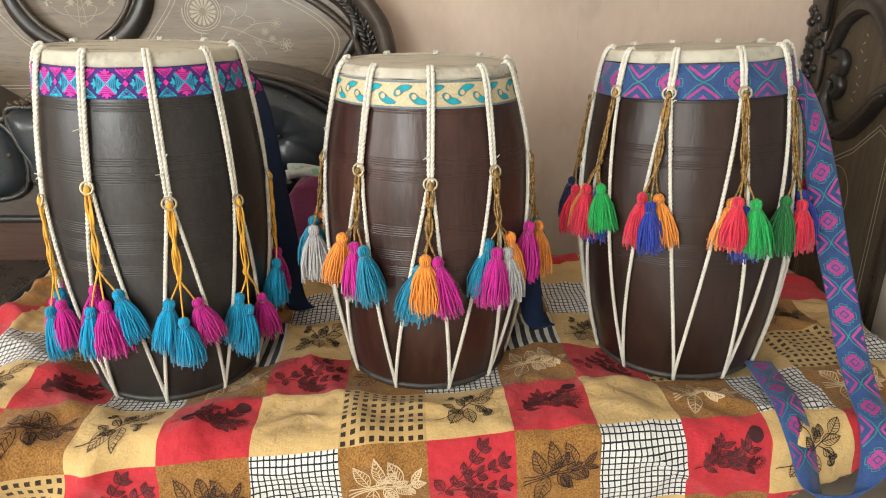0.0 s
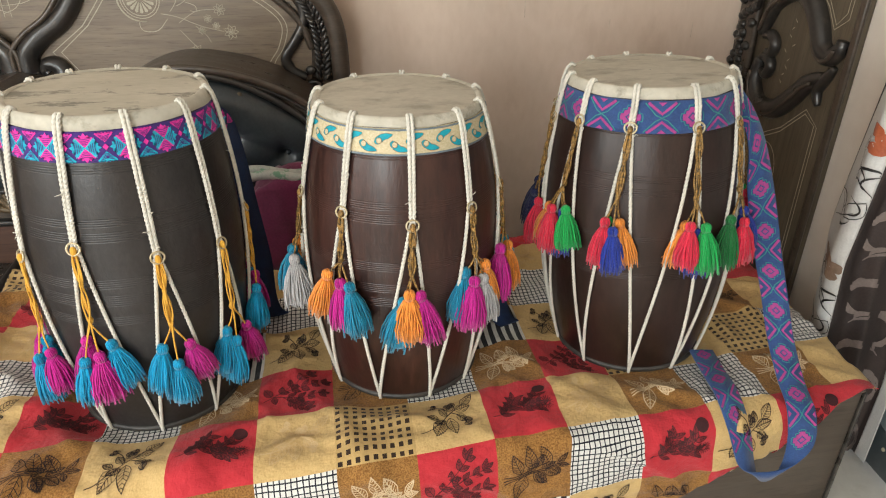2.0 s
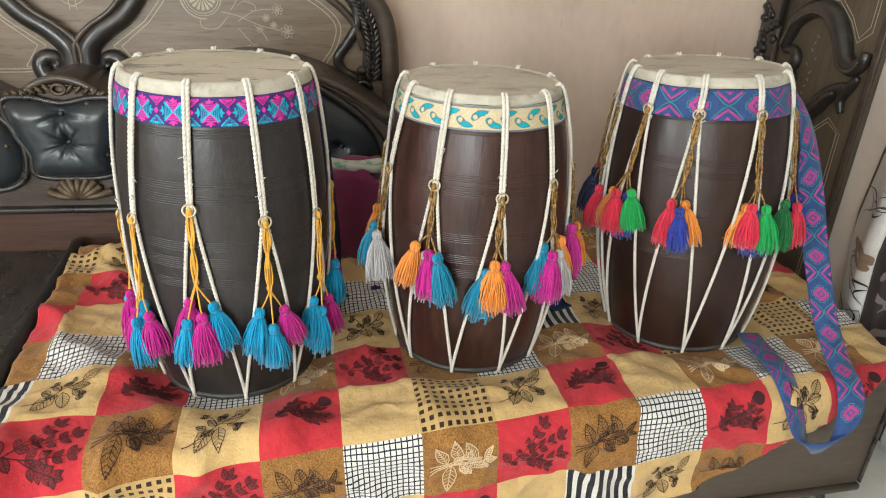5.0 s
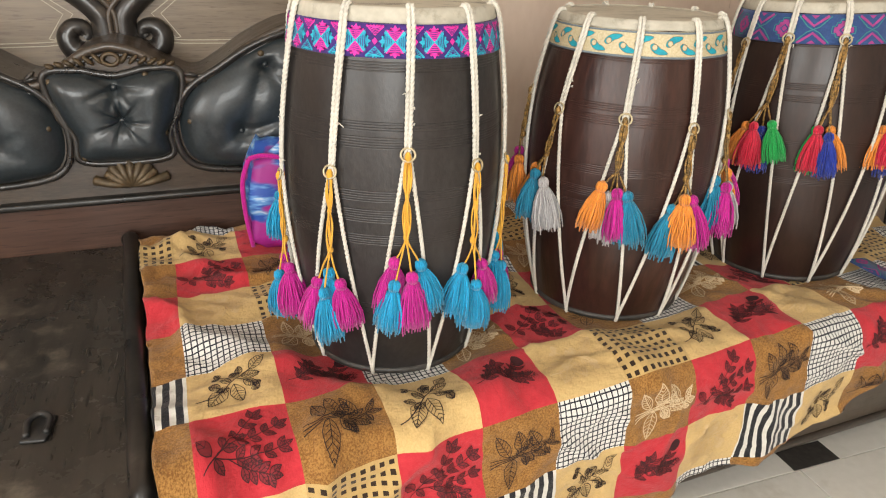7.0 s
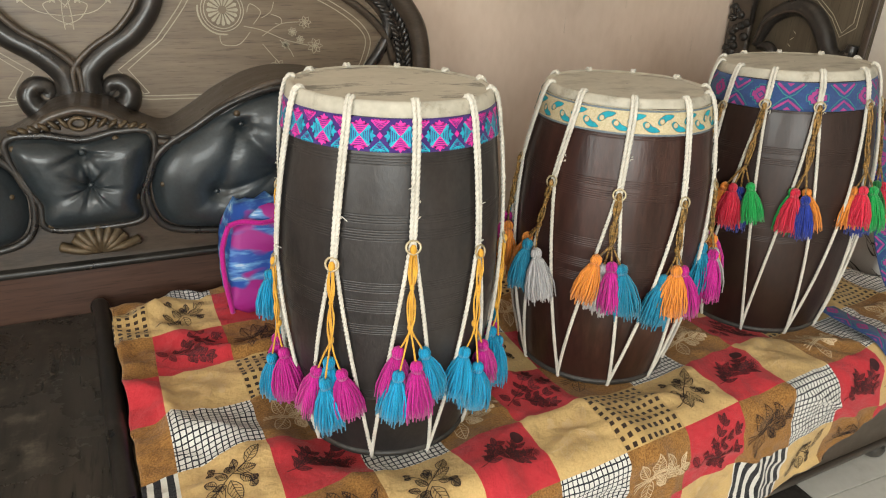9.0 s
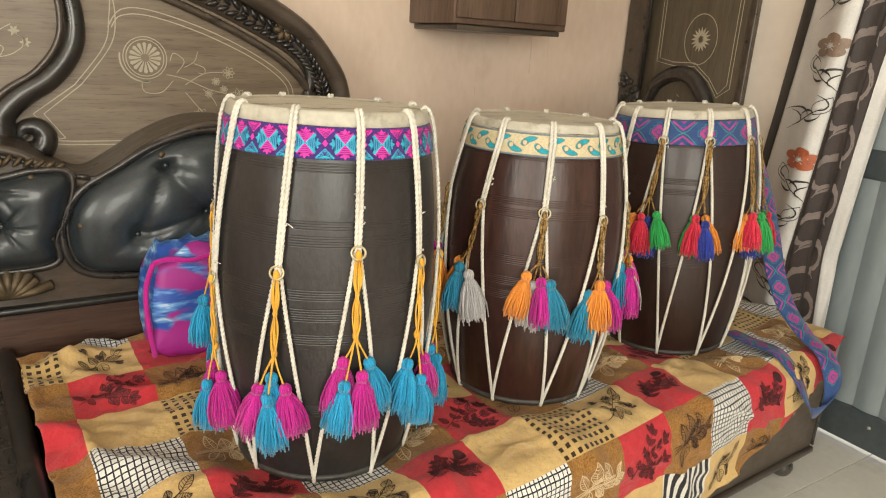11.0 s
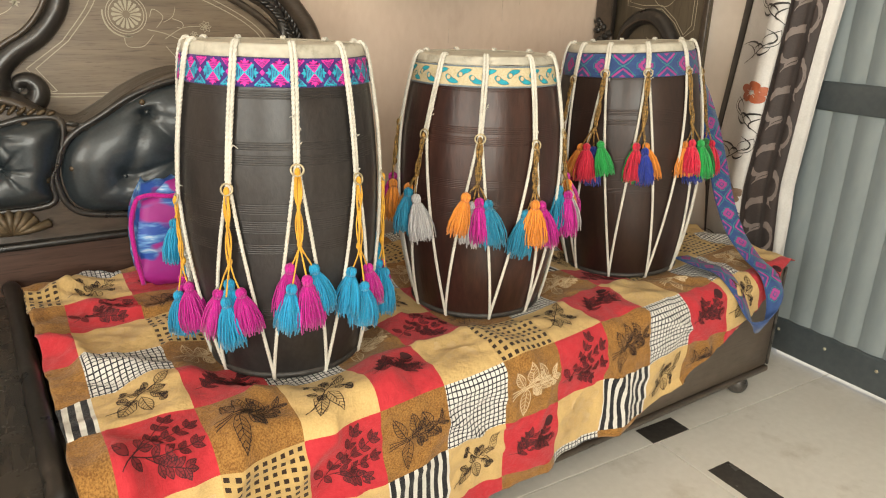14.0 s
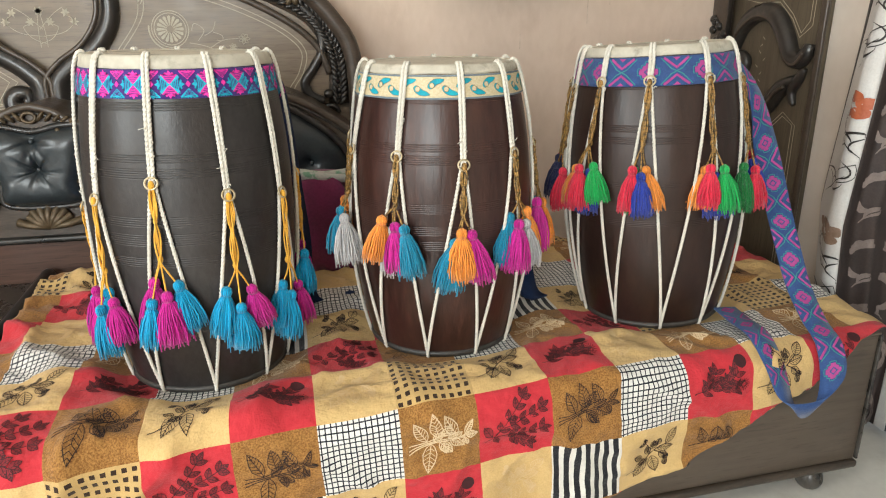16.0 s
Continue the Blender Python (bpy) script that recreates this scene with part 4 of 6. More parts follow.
def divan():
    ob = place("divan", None, label="brown laminate box divan on casters under a patchwork spread", category="divan")
    ang = math.degrees(math.atan(0.055))

    def bx(x0, y0, z0, x1, y1, z1, bev=0.004):
        return moved(box(x0, y0, z0, x1, y1, z1, bev), pose(0, 1.018, 0, 0, 0, ang))
    part("front_panel", bx(-0.970, 0.0, 0.088, 0.955, 0.022, 0.425), M_BENCH, ob)
    part("end_panel", bx(0.934, 0.0225, 0.088, 0.955, 0.76, 0.425), M_BENCH, ob)
    part("end_panel", bx(-0.970, 0.0225, 0.088, -0.950, 0.76, 0.425), M_BENCH, ob)
    part("back_panel", bx(-0.964, 0.738, 0.088, 0.933, 0.76, 0.425), M_BENCH, ob)
    part("bottom_moulding", bx(-0.975, -0.010, 0.068, 0.960, 0.03, 0.0875, 0.006), M_FRAMEW, ob)
    part("top_board", bx(-0.975, -0.004, 0.4255, 0.958, 0.762, 0.4335, 0.003), M_BENCH, ob)
    part("edge_trim", bx(0.9555, -0.006, 0.09, 0.962, 0.004, 0.424, 0.002), M_BRONZE, ob, "dark corner trim")
    for x, y in ((0.862, 0.030), (0.862, 0.70), (-0.9, 0.045), (-0.9, 0.70)):
        c = place("caster", None, ob)
        part("fork", bx(x - 0.02, y - 0.02, 0.056, x + 0.02, y + 0.02, 0.0675, 0.003), M_DOOR_D, c)
        w = [(0.001, -0.029), (0.016, -0.028), (0.026, -0.020), (0.032, -0.009), (0.033, -0.002), (0.0305, 0.0), (0.033, 0.002), (0.032, 0.009), (0.026, 0.020), (0.016, 0.028), (0.001, 0.029)]
        part("wheel", moved(lathe(w, 20), pose(0, 1.018, 0, 0, 0, ang) @ pose(x, y, 0.033, 0, 90, 20)), M_BRONZE, c)
    bar = [(-1.066, 1.845, 0.455), (-1.055, 1.80, 0.462), (-1.035, 1.50, 0.460), (-1.012, 1.20, 0.458), (-0.992, 0.95, 0.452), (-0.990, 0.925, 0.40), (-0.990, 0.925, 0.10)]
    part("edge_bar", tube(smooth_path([Vector(p) + Vector((-0.008, 0, -0.012)) for p in bar], 6), 0.020, 10), M_RIM, ob, "rounded black lacquered edge bar")


divan()

# ---- patchwork bedspread ----
SQ, ZT, RF = 0.15, 0.4525, 0.05
E_A, E_B, ORG = Vector((0.9945, 0.108)) * SQ, Vector((-0.050, 0.995)) * SQ * 0.985, Vector((-0.326, 0.937))
HEM = [(-1.1, 0.44), (-0.24, 0.385), (0.03, 0.345), (0.20, 0.33), (0.44, 0.272), (0.55, 0.205), (0.62, 0.15), (0.72, 0.12), (0.85, 0.03), (0.96, 0.0), (1.1, 0.0)]


def flat(a, b):
    return ORG + E_A * a + E_B * b


def wrinkle(X, Y):
    w = 0.0060 * noise.noise((X * 5, Y * 5, 1.0)) + 0.0030 * noise.noise((X * 15, Y * 9, 4.0))
    loose = min(max((-0.78 - X) / 0.2, 0), 1) + min(max((Y - 1.50) / 0.25, 0), 1) + min(max((0.98 - Y) / 0.1, 0), 1) * 0.5
    w += 0.010 * loose * noise.noise((X * 9, Y * 6, 12.0)) + 0.007 * loose * max(0.0, 1 - abs(noise.noise((X * 7 + Y * 4, Y * 6, 15.0))) * 5)
    w += 0.0100 * max(0.0, 1 - abs(noise.noise((X * 3.1 + Y * 2.2, Y * 3.4 - X * 1.2, 9.0))) * 8)
    slack = min(max((-0.25 - X) / 0.25, 0), 1)
    w += 0.017 * slack * max(0.0, 1 - abs(noise.noise((X * 4.6 - Y * 3.0, Y * 3.0 + X * 2.0, 21.0))) * 5)
    w += 0.007 * max(0.0, 1 - abs(noise.noise((X * 8.0 + Y * 5.0, Y * 9.0 - X * 3.0, 31.0))) * 5)
    return w


def drape(X, Y, lift=0.0):
    """The bedspread's unrolled plane, laid over the divan."""
    fy = front_y(X)
    d = fy - Y
    w = wrinkle(X, Y) + lift
    if d <= 0:
        p, nrm = Vector((X, Y, ZT)), Vector((0, 0, 1))
    else:
        top = RF * 1.45
        if d < top:
            a = d / RF
            p, nrm = Vector((X, fy - RF * math.sin(a), ZT - RF * (1 - math.cos(a)))), Vector((0, -math.sin(a), math.cos(a)))
        else:
            a, e = 1.45, d - top
            wave = 0.012 * math.sin(X * 17 + 1.2 * math.sin(X * 5)) * min(e / 0.25, 1)
            p, nrm = Vector((X, fy - RF * math.sin(a) + e * 0.04 + wave, ZT - RF * (1 - math.cos(a)) - e * 0.998)), Vector((0, -1, 0.05))
    if X > 0.90:
        p.z -= (X - 0.90) ** 2 * 2.5
    if X < -0.93:
        p.z += 0.05 * (-0.93 - X)
    k, z = pressed(X, Y)
    k = k * k * (3 - 2 * k)
    return (p + nrm * (w + 0.003)) * (1 - k) + Vector((p.x, p.y, min(p.z, z) - 0.0012 + 0.15 * max(w, 0) + lift)) * k


STANDS = ((-0.545, 1.248, 0.152, 0.4394), (-0.033, 1.288, 0.156, 0.4446), (0.5035, 1.320, 0.156, 0.4402))


def pressed(X, Y):
    """How far the cloth is pressed down beside and under each drum, and how flat."""
    best = (0.0, 0.4394)
    for x, y, r, z in STANDS:
        k = min(max((r + 0.085 - math.hypot(X - x, Y - y)) / 0.07, 0), 1)
        if k > best[0]:
            best = (k, z)
    return best


KINDS_E, KINDS_O = ["T", "K", "P", "R"], ["R", "C", "D", "B"]
START = {-6: 2, -5: 3, -4: 1, -3: 1, -2: 2, -1: 2, 0: 0, 1: 0, 2: 2, 3: 2, 4: 0, 5: 3, 6: 3, 7: 3, 8: 2, 9: 1}


def square_kind(i, j):
    """T tan, P pale tan, K checks, R red, C and B brown, D dots, S stripes."""
    k = (START.get(i, 0) + j + 2) % 4
    c = (KINDS_E if i % 2 == 0 else KINDS_O)[k]
    if c == "D" and (i, j) in ((-1, -2), (3, -2), (-1, 2), (3, 2), (5, -3), (-5, 1), (7, 0), (-5, -3)):
        c = "S"
    return c


def bedspread():
    ob = place("bedspread", None, label="patchwork-printed red, brown and tan cotton bedspread with leaves", category="bedspread")
    mats = [CLOTH[k] for k in "RBTKDS"]
    slot = {"R": 0, "B": 1, "C": 1, "T": 2, "P": 2, "K": 3, "D": 4, "S": 5}

    def clamp(X, Y):
        X = min(X, 0.968 + 0.010 * math.sin(Y * 9))
        Y = min(Y, 1.80 + 0.012 * math.sin(X * 7))
        xl = -1.043 + (1.77 - Y) * 0.080 + 0.014 * noise.noise((0, Y * 9, 0)) + 0.004 * noise.noise((0, Y * 17, 5))
        X = max(X, xl)
        hx = 0.0
        for (x0, d0), (x1, d1) in zip(HEM, HEM[1:]):
            if x0 <= X <= x1:
                hx = d0 + (d1 - d0) * (X - x0) / (x1 - x0)
        return X, max(Y, front_y(X) - hx)
    n = 15
    verts, faces, idx, uv = [], [], [], []
    for i in range(-6, 10):
        for j in range(-4, 8):
            k = square_kind(i, j)
            base = len(verts)
            pts = []
            for r in range(n + 1):
                for c in range(n + 1):
                    a, b = i + c / n, j + r / n
                    # the seams wander a little
                    wob = 0.03 * noise.noise((a * 0.9, b * 0.9, 7.0))
                    f = flat(a + wob, b + wob)
                    X, Y = clamp(f.x, f.y)
                    pts.append((X, Y))
                    verts.append(drape(X, Y))
                    uv.append((a, b))
            for r in range(n):
                for c in range(n):
                    q = [r * (n + 1) + c, r * (n + 1) + c + 1, (r + 1) * (n + 1) + c + 1, (r + 1) * (n + 1) + c]
                    p = [pts[w] for w in q]
                    area = abs((p[2][0] - p[0][0]) * (p[3][1] - p[1][1]) - (p[3][0] - p[1][0]) * (p[2][1] - p[0][1]))
                    if area > 1e-6:
                        faces.append(tuple(base + w for w in q))
                        idx.append(slot[k])
    bm = bmesh.new()
    me = data_of("spread", verts, faces, mats, True, idx)
    layer = me.uv_layers.new(name="cloth")
    for lp in me.loops:
        layer.data[lp.index].uv = uv[lp.vertex_index]
    bm.from_mesh(me)
    bmesh.ops.remove_doubles(bm, verts=bm.verts[:], dist=0.0004)
    bmesh.ops.delete(bm, geom=[v for v in bm.verts if not v.link_faces], context="VERTS")
    bm.to_mesh(me)
    bm.free()
    sp = place("spread", me, ob)
    sp.modifiers.new("thick", "SOLIDIFY").thickness = 0.0025
    # printed leaves, drawn in the squares' own measure
    rnd = random.Random(11)

    def sprig(i):
        """Branched twig with small pointed leaves."""
        stalks = [[(-0.46, -0.18), (-0.24, -0.02), (-0.02, 0.20), (0.16, 0.38)], [(-0.30, -0.06), (-0.08, 0.04), (0.16, 0.10), (0.38, 0.18)], [(-0.34, -0.09), (-0.12, -0.12), (0.12, -0.14), (0.36, -0.12)], [(-0.20, -0.11), (-0.08, -0.20), (0.04, -0.28), (0.18, -0.36)]]
        leaves = [(-0.36, -0.08, 2.2, 0.20, 0.062), (-0.33, -0.10, -1.2, 0.15, 0.045)]
        for st in stalks:
            cur = smooth_path([(x, y, 0) for x, y in st], 5)
            for q in range(5, len(cur) - 1, 3):
                d = cur[q + 1] - cur[q]
                a0 = math.atan2(d.y, d.x)
                leaves += [(cur[q].x, cur[q].y, a0 + 0.75, 0.150, 0.040), (cur[q].x, cur[q].y, a0 - 0.75, 0.145, 0.040)]
            leaves.append((cur[-1].x, cur[-1].y, math.atan2(d.y, d.x), 0.13, 0.034))
        return stalks, leaves, ()

    def bunch(i):
        """Lance leaves laid over one another, with a round and a rayed seed head."""
        stalks = [[(-0.44, -0.12), (-0.15, -0.06), (0.10, 0.0), (0.27, 0.16)], [(-0.10, -0.06), (0.12, -0.08), (0.28, -0.10)], [(-0.30, -0.10), (-0.16, 0.05), (-0.04, 0.20)]]
        leaves = []
        for st in stalks:
            cur = smooth_path([(x, y, 0) for x, y in st], 6)
            for q in range(3, len(cur) - 1, 3):
                d = cur[q + 1] - cur[q]
                a0 = math.atan2(d.y, d.x)
                leaves += [(cur[q].x, cur[q].y, a0 + 0.55, 0.20, 0.036), (cur[q].x, cur[q].y, a0 - 0.60, 0.19, 0.036), (cur[q].x, cur[q].y, a0 + 1.25, 0.15, 0.030)]
        return stalks, leaves, ((0.33, 0.27, 0.095, 0), (0.37, -0.06, 0.10, 1))

    def broad(i):
        """Long stalks with broad veined leaves."""
        stalks = [[(-0.45, -0.04), (-0.15, 0.0), (0.15, 0.0), (0.33, 0.04)], [(-0.46, -0.09), (-0.15, -0.02), (0.15, -0.03), (0.33, 0.02)], [(-0.44, 0.02), (-0.2, 0.02), (0.0, 0.06), (0.2, 0.10)]]
        leaves = [(-0.19, 0.03, 1.85, 0.36, 0.080), (-0.02, 0.05, 1.75, 0.33, 0.085), (0.02, 0.06, 0.9, 0.22, 0.06), (0.22, 0.06, 1.95, 0.30, 0.080), (-0.14, -0.02, -1.95, 0.44, 0.095), (-0.02, -0.03, -0.85, 0.25, 0.075), (0.13, -0.03, -0.65, 0.22, 0.066), (0.33, 0.04, 0.85, 0.22, 0.042), (0.34, 0.03, -0.25, 0.17, 0.040), (0.31, 0.0, -1.25, 0.15, 0.038), (0.10, 0.02, 0.35, 0.22, 0.055), (-0.10, 0.02, 0.55, 0.20, 0.055), (0.03, -0.05, -1.35, 0.20, 0.055)]
        return stalks, leaves, ()

    def hanging(i):
        """A stem of small flowers over two drooping leaves."""
        stalks = [[(-0.46, -0.22), (-0.24, -0.16), (-0.02, 0.02), (0.24, 0.20)], [(-0.02, 0.02), (-0.06, 0.18), (-0.14, 0.28)], [(0.05, 0.06), (0.2, -0.02), (0.22, -0.14)]]
        leaves = [(-0.10, -0.05, -2.2, 0.34, 0.100), (0.0, -0.02, -1.45, 0.34, 0.085), (0.22, 0.18, 0.9, 0.30, 0.07), (0.10, 0.10, 0.1, 0.24, 0.07), (-0.14, 0.28, 1.9, 0.11, 0.04), (-0.14, 0.26, 3.2, 0.10, 0.035), (0.02, 0.14, 1.6, 0.13, 0.045), (0.22, -0.12, -1.2, 0.12, 0.05), (0.20, -0.08, -0.2, 0.12, 0.05), (-0.16, -0.02, 2.6, 0.16, 0.05), (0.0, 0.10, 0.9, 0.16, 0.05), (0.12, 0.02, -0.75, 0.20, 0.06), (-0.04, 0.02, 2.0, 0.18, 0.055), (0.08, 0.16, 1.4, 0.15, 0.05), (-0.06, -0.06, -2.9, 0.18, 0.05)]
        return stalks, leaves, ()
    style = {"B": (broad, "dark", None), "C": (broad, "cream", None), "T": (hanging, "dark", None), "P": (hanging, "beige", None)}
    inks = {"dark": M_DARKLEAF, "wine": M_WINE, "line": M_WINELINE, "cream": M_CREAMLEAF, "beige": M_BEIGELEAF}
    for i in range(-6, 9):
        for j in range(-3, 7):
            k = square_kind(i, j)
            if k not in "RBCTP":
                continue
            draw, ink, fill = style.get(k) or ((sprig if i % 2 == 0 else bunch), "line", "wine")
            c = flat(i + 0.5, j + 0.5)
            turn, big = rnd.uniform(-0.12, 0.12), 0.94 * SQ
            ca, sa = math.cos(turn), math.sin(turn)

            def spot(x, y):
                return c + (E_A / SQ) * (x * ca - y * sa) * big + (E_B / SQ) * (x * sa + y * ca) * big

            def cut_off(x, y):
                p = spot(x, y)
                q = clamp(p.x, p.y)
                return abs(q[0] - p.x) > 1e-6 or abs(q[1] - p.y) > 1e-6
            if cut_off(0, 0) or spot(0.4, 0).x > 0.95:
                continue

            def put(x, y):
                p = spot(x, y)
                return drape(p.x, p.y, 0.0016)

            def under(x, y):
                p = spot(x, y)
                return drape(p.x, p.y, 0.0010)
            stalks, leaves, heads = draw(i)
            lines, fills = [], []
            w = 0.0175 if k == "C" else (0.0105 if k == "R" else 0.0125)
            for st in stalks:
                if not any(cut_off(x, y) for x, y in st):
                    lines.append(strip([(p.x, p.y) for p in smooth_path([(x, y, 0) for x, y in st], 5)], w, put))
            for x, y, a, ln, wd in leaves:
                a += rnd.uniform(-0.15, 0.15)
                ln *= rnd.uniform(0.9, 1.1)
                shape = leaf_shape(x, y, a, ln, wd, 8, 0.03)
                if any(cut_off(px, py) for px, py in shape):
                    continue
                if fill:
                    fills.append(patch(shape, under))
                lines.append(strip(shape, w * 0.8, put, True))
                lines.append(strip([(x, y), (x + math.cos(a) * ln * 0.5, y + math.sin(a) * ln * 0.5), (x + math.cos(a) * ln, y + math.sin(a) * ln)], w * 0.75, put))
                for t in ((0.4, 0.65) if fill else (0.16, 0.3, 0.44, 0.58, 0.72, 0.85)):
                    mx, my = x + math.cos(a) * ln * t, y + math.sin(a) * ln * t
                    reach = wd * 1.15 * math.sin(math.pi * t ** 0.8)
                    for sg in (1, -1):
                        lines.append(strip([(mx, my), (mx + math.cos(a + sg * 0.9) * reach, my + math.sin(a + sg * 0.9) * reach)], w * 0.6, put))
            for x, y, r, rays in heads:
                if cut_off(x + r, y) or cut_off(x, y - r) or cut_off(x, y + r):
                    continue
                if rays:
                    for q in range(16):
                        a = q * math.pi / 8
                        lines.append(strip([(x + r * 0.3 * math.cos(a), y + r * 0.3 * math.sin(a)), (x + r * math.cos(a), y + r * math.sin(a))], w, put))
                else:
                    lines.append(patch([(x + r * math.cos(q * math.pi / 8), y + r * math.sin(q * math.pi / 8)) for q in range(16)], under))
            for nm, pile in ((ink, lines), (fill, fills)):
                if pile:
                    tone = "wine" if nm == "line" else nm
                    part(tone + "_leaf_spray", joined(*pile), inks[nm], ob, tone + " printed leaf spray")


bedspread()


# ---- drums ----
def tassel_mesh(name, mat, seed, length=0.068, spread=0.023):
    rnd = random.Random(seed)
    bits = [ball((0, 0, -0.009), 0.0088, 0.0088, 0.0096, 12, 8)] + [tube([(0.002 * math.cos(q * 0.393), 0.002 * math.sin(q * 0.393), 0.0012), (0.0082 * math.cos(q * 0.393 + 0.1), 0.0082 * math.sin(q * 0.393 + 0.1), -0.0035), (0.0096 * math.cos(q * 0.393 + 0.2), 0.0096 * math.sin(q * 0.393 + 0.2), -0.0095), (0.0076 * math.cos(q * 0.393 + 0.25), 0.0076 * math.sin(q * 0.393 + 0.25), -0.0180)], 0.0017, 5) for q in range(16)] + [ lathe([(0.0085, -0.017), (0.0095, -0.020), (0.0085, -0.023)], 10)]
    core = [(0.006, -0.018), (0.010, -0.028), (spread * 0.62, -0.018 - length * 0.55), (spread * 0.80, -0.018 - length * 0.93), (0.003, -0.018 - length * 0.90)]
    bits.append(lathe(core, 14))
    for ringn, rr, cnt in ((0, 1.0, 58), (1, 0.80, 30), (2, 0.5, 12)):
        for i in range(cnt):
            a = 2 * math.pi * (i + rnd.random() * 0.7) / cnt
            ln, sp = length * rnd.uniform(0.88, 1.10), spread * rr * rnd.uniform(0.80, 1.12)
            path = []
            for t in (0, 0.12, 0.35, 0.7, 1.0):
                r = 0.0075 + (sp - 0.0075) * (1 - (1 - t) ** 2.4)
                aa = a + rnd.uniform(-0.13, 0.13)
                path.append((r * math.cos(aa), r * math.sin(aa) * 0.8, -0.016 - ln * t))
            bits.append(tube(path, [0.0011, 0.0014, 0.0015, 0.0015, 0.0011], 5))
    return data_of(name, *joined(*bits), mat, True)


TASSEL = {k: [tassel_mesh("tassel", m, hash_i, 0.078 + 0.004 * v, 0.0290 + 0.002 * v) for v, hash_i in enumerate((31 + n, 77 + n, 113 + n))] for n, (k, m) in enumerate(YARN.items())}


def motif_pink(put, s0, long=0.0565):
    """One repeat of the pink and aqua fans round a cross, with half fans between."""
    pink, aqua, dark, pale = [], [], [], []

    def over(x, y):
        return put(x, y, 0.0007)

    def fan(cx, cy, ang, reach, half, pile, teeth, point):
        """A serrated wedge from its apex, with nested chevrons of the ground colour."""
        ux, uy = math.cos(ang), math.sin(ang)

        def spot(f, g):
            return cx + ux * f - uy * g, cy + uy * f + ux * g
        pts = [spot(0.0008, 0)]
        for i in range(teeth * 2 + 1):
            g = i / teeth - 1
            f = reach * (1 - point * abs(g)) * (1.0 if i % 2 else 0.86)
            pts.append(spot(f, -g * half * (1.0 if abs(g) < 0.99 else 0.9)))
        pile.append(patch(pts, put))
        for r in (0.30, 0.45, 0.60, 0.76):
            dark.append(strip([spot(reach * r * (1 - point * 0.55) * 1.06, -half * r * 0.80), spot(reach * r * 0.78, 0), spot(reach * r * (1 - point * 0.55) * 1.06, half * r * 0.80)], 0.0010, over))
    for ang in (1.5708, -1.5708):
        fan(s0, 0.0, ang, 0.0228, 0.0150, pink, 5, 0.36)
    for ang in (0.0, 3.14159):
        fan(s0, 0.0, ang, 0.0232, 0.0160, aqua, 5, 0.42)
    for sg in (1, -1):
        pale.append(strip([(s0 - 0.0145, -sg * 0.0150), (s0, 0), (s0 + 0.0145, sg * 0.0150)], 0.0006, over))
    m = s0 + long / 2
    fan(m, 0.0065, 1.5708, 0.0165, 0.0145, pink, 6, 0.05)
    fan(m, -0.0055, -1.5708, 0.0175, 0.0150, aqua, 6, 0.05)
    fan(m, -0.0195, 1.5708, 0.0130, 0.0050, aqua, 3, 0.6)
    pink.append(patch([(m - 0.0042, 0.0005), (m, 0.0058), (m + 0.0042, 0.0005), (m, -0.0048)], over))
    return {"p": pink, "a": aqua, "d": dark, "l": pale}


def motif_paisley(put, s0, long=0.0497):
    """Two teal teardrops, one turned up and one down, each round a cream eye."""
    teal, rim, eye = [], [], []
    body = [(1.10 * bx, 1.10 * bz) for bx, bz in ((-0.0128, 0.0052), (-0.0085, 0.0082), (-0.0030, 0.0056), (0.0020, 0.0008), (0.0075, -0.0012), (0.0138, -0.0068), (0.0075, -0.0088), (-0.0010, -0.0084), (-0.0075, -0.0048), (-0.0118, 0.0))]

    def raised(k):
        return lambda x, y: put(x, y, 0.0005 * k)
    for cx, cy, sg in ((s0, -0.0055, 1), (s0 + long * 0.5, 0.0060, -1)):
        path = [(p.x, p.y) for p in smooth_path([(cx + x, cy + sg * y, 0) for x, y in body], 3, True)]
        teal.append(patch(path, put))
        ring = [(cx - 0.0068 + 0.0043 * math.cos(i * math.pi / 8), cy + sg * 0.0026 + 0.0048 * math.sin(i * math.pi / 8)) for i in range(16)]
        eye.append(patch(ring, raised(1)))
        rim.append(strip(ring, 0.0008, raised(1.6), True))
        rim.append(strip(path, 0.0006, raised(1.0), True))
    return {"t": teal, "c": eye, "k": rim}


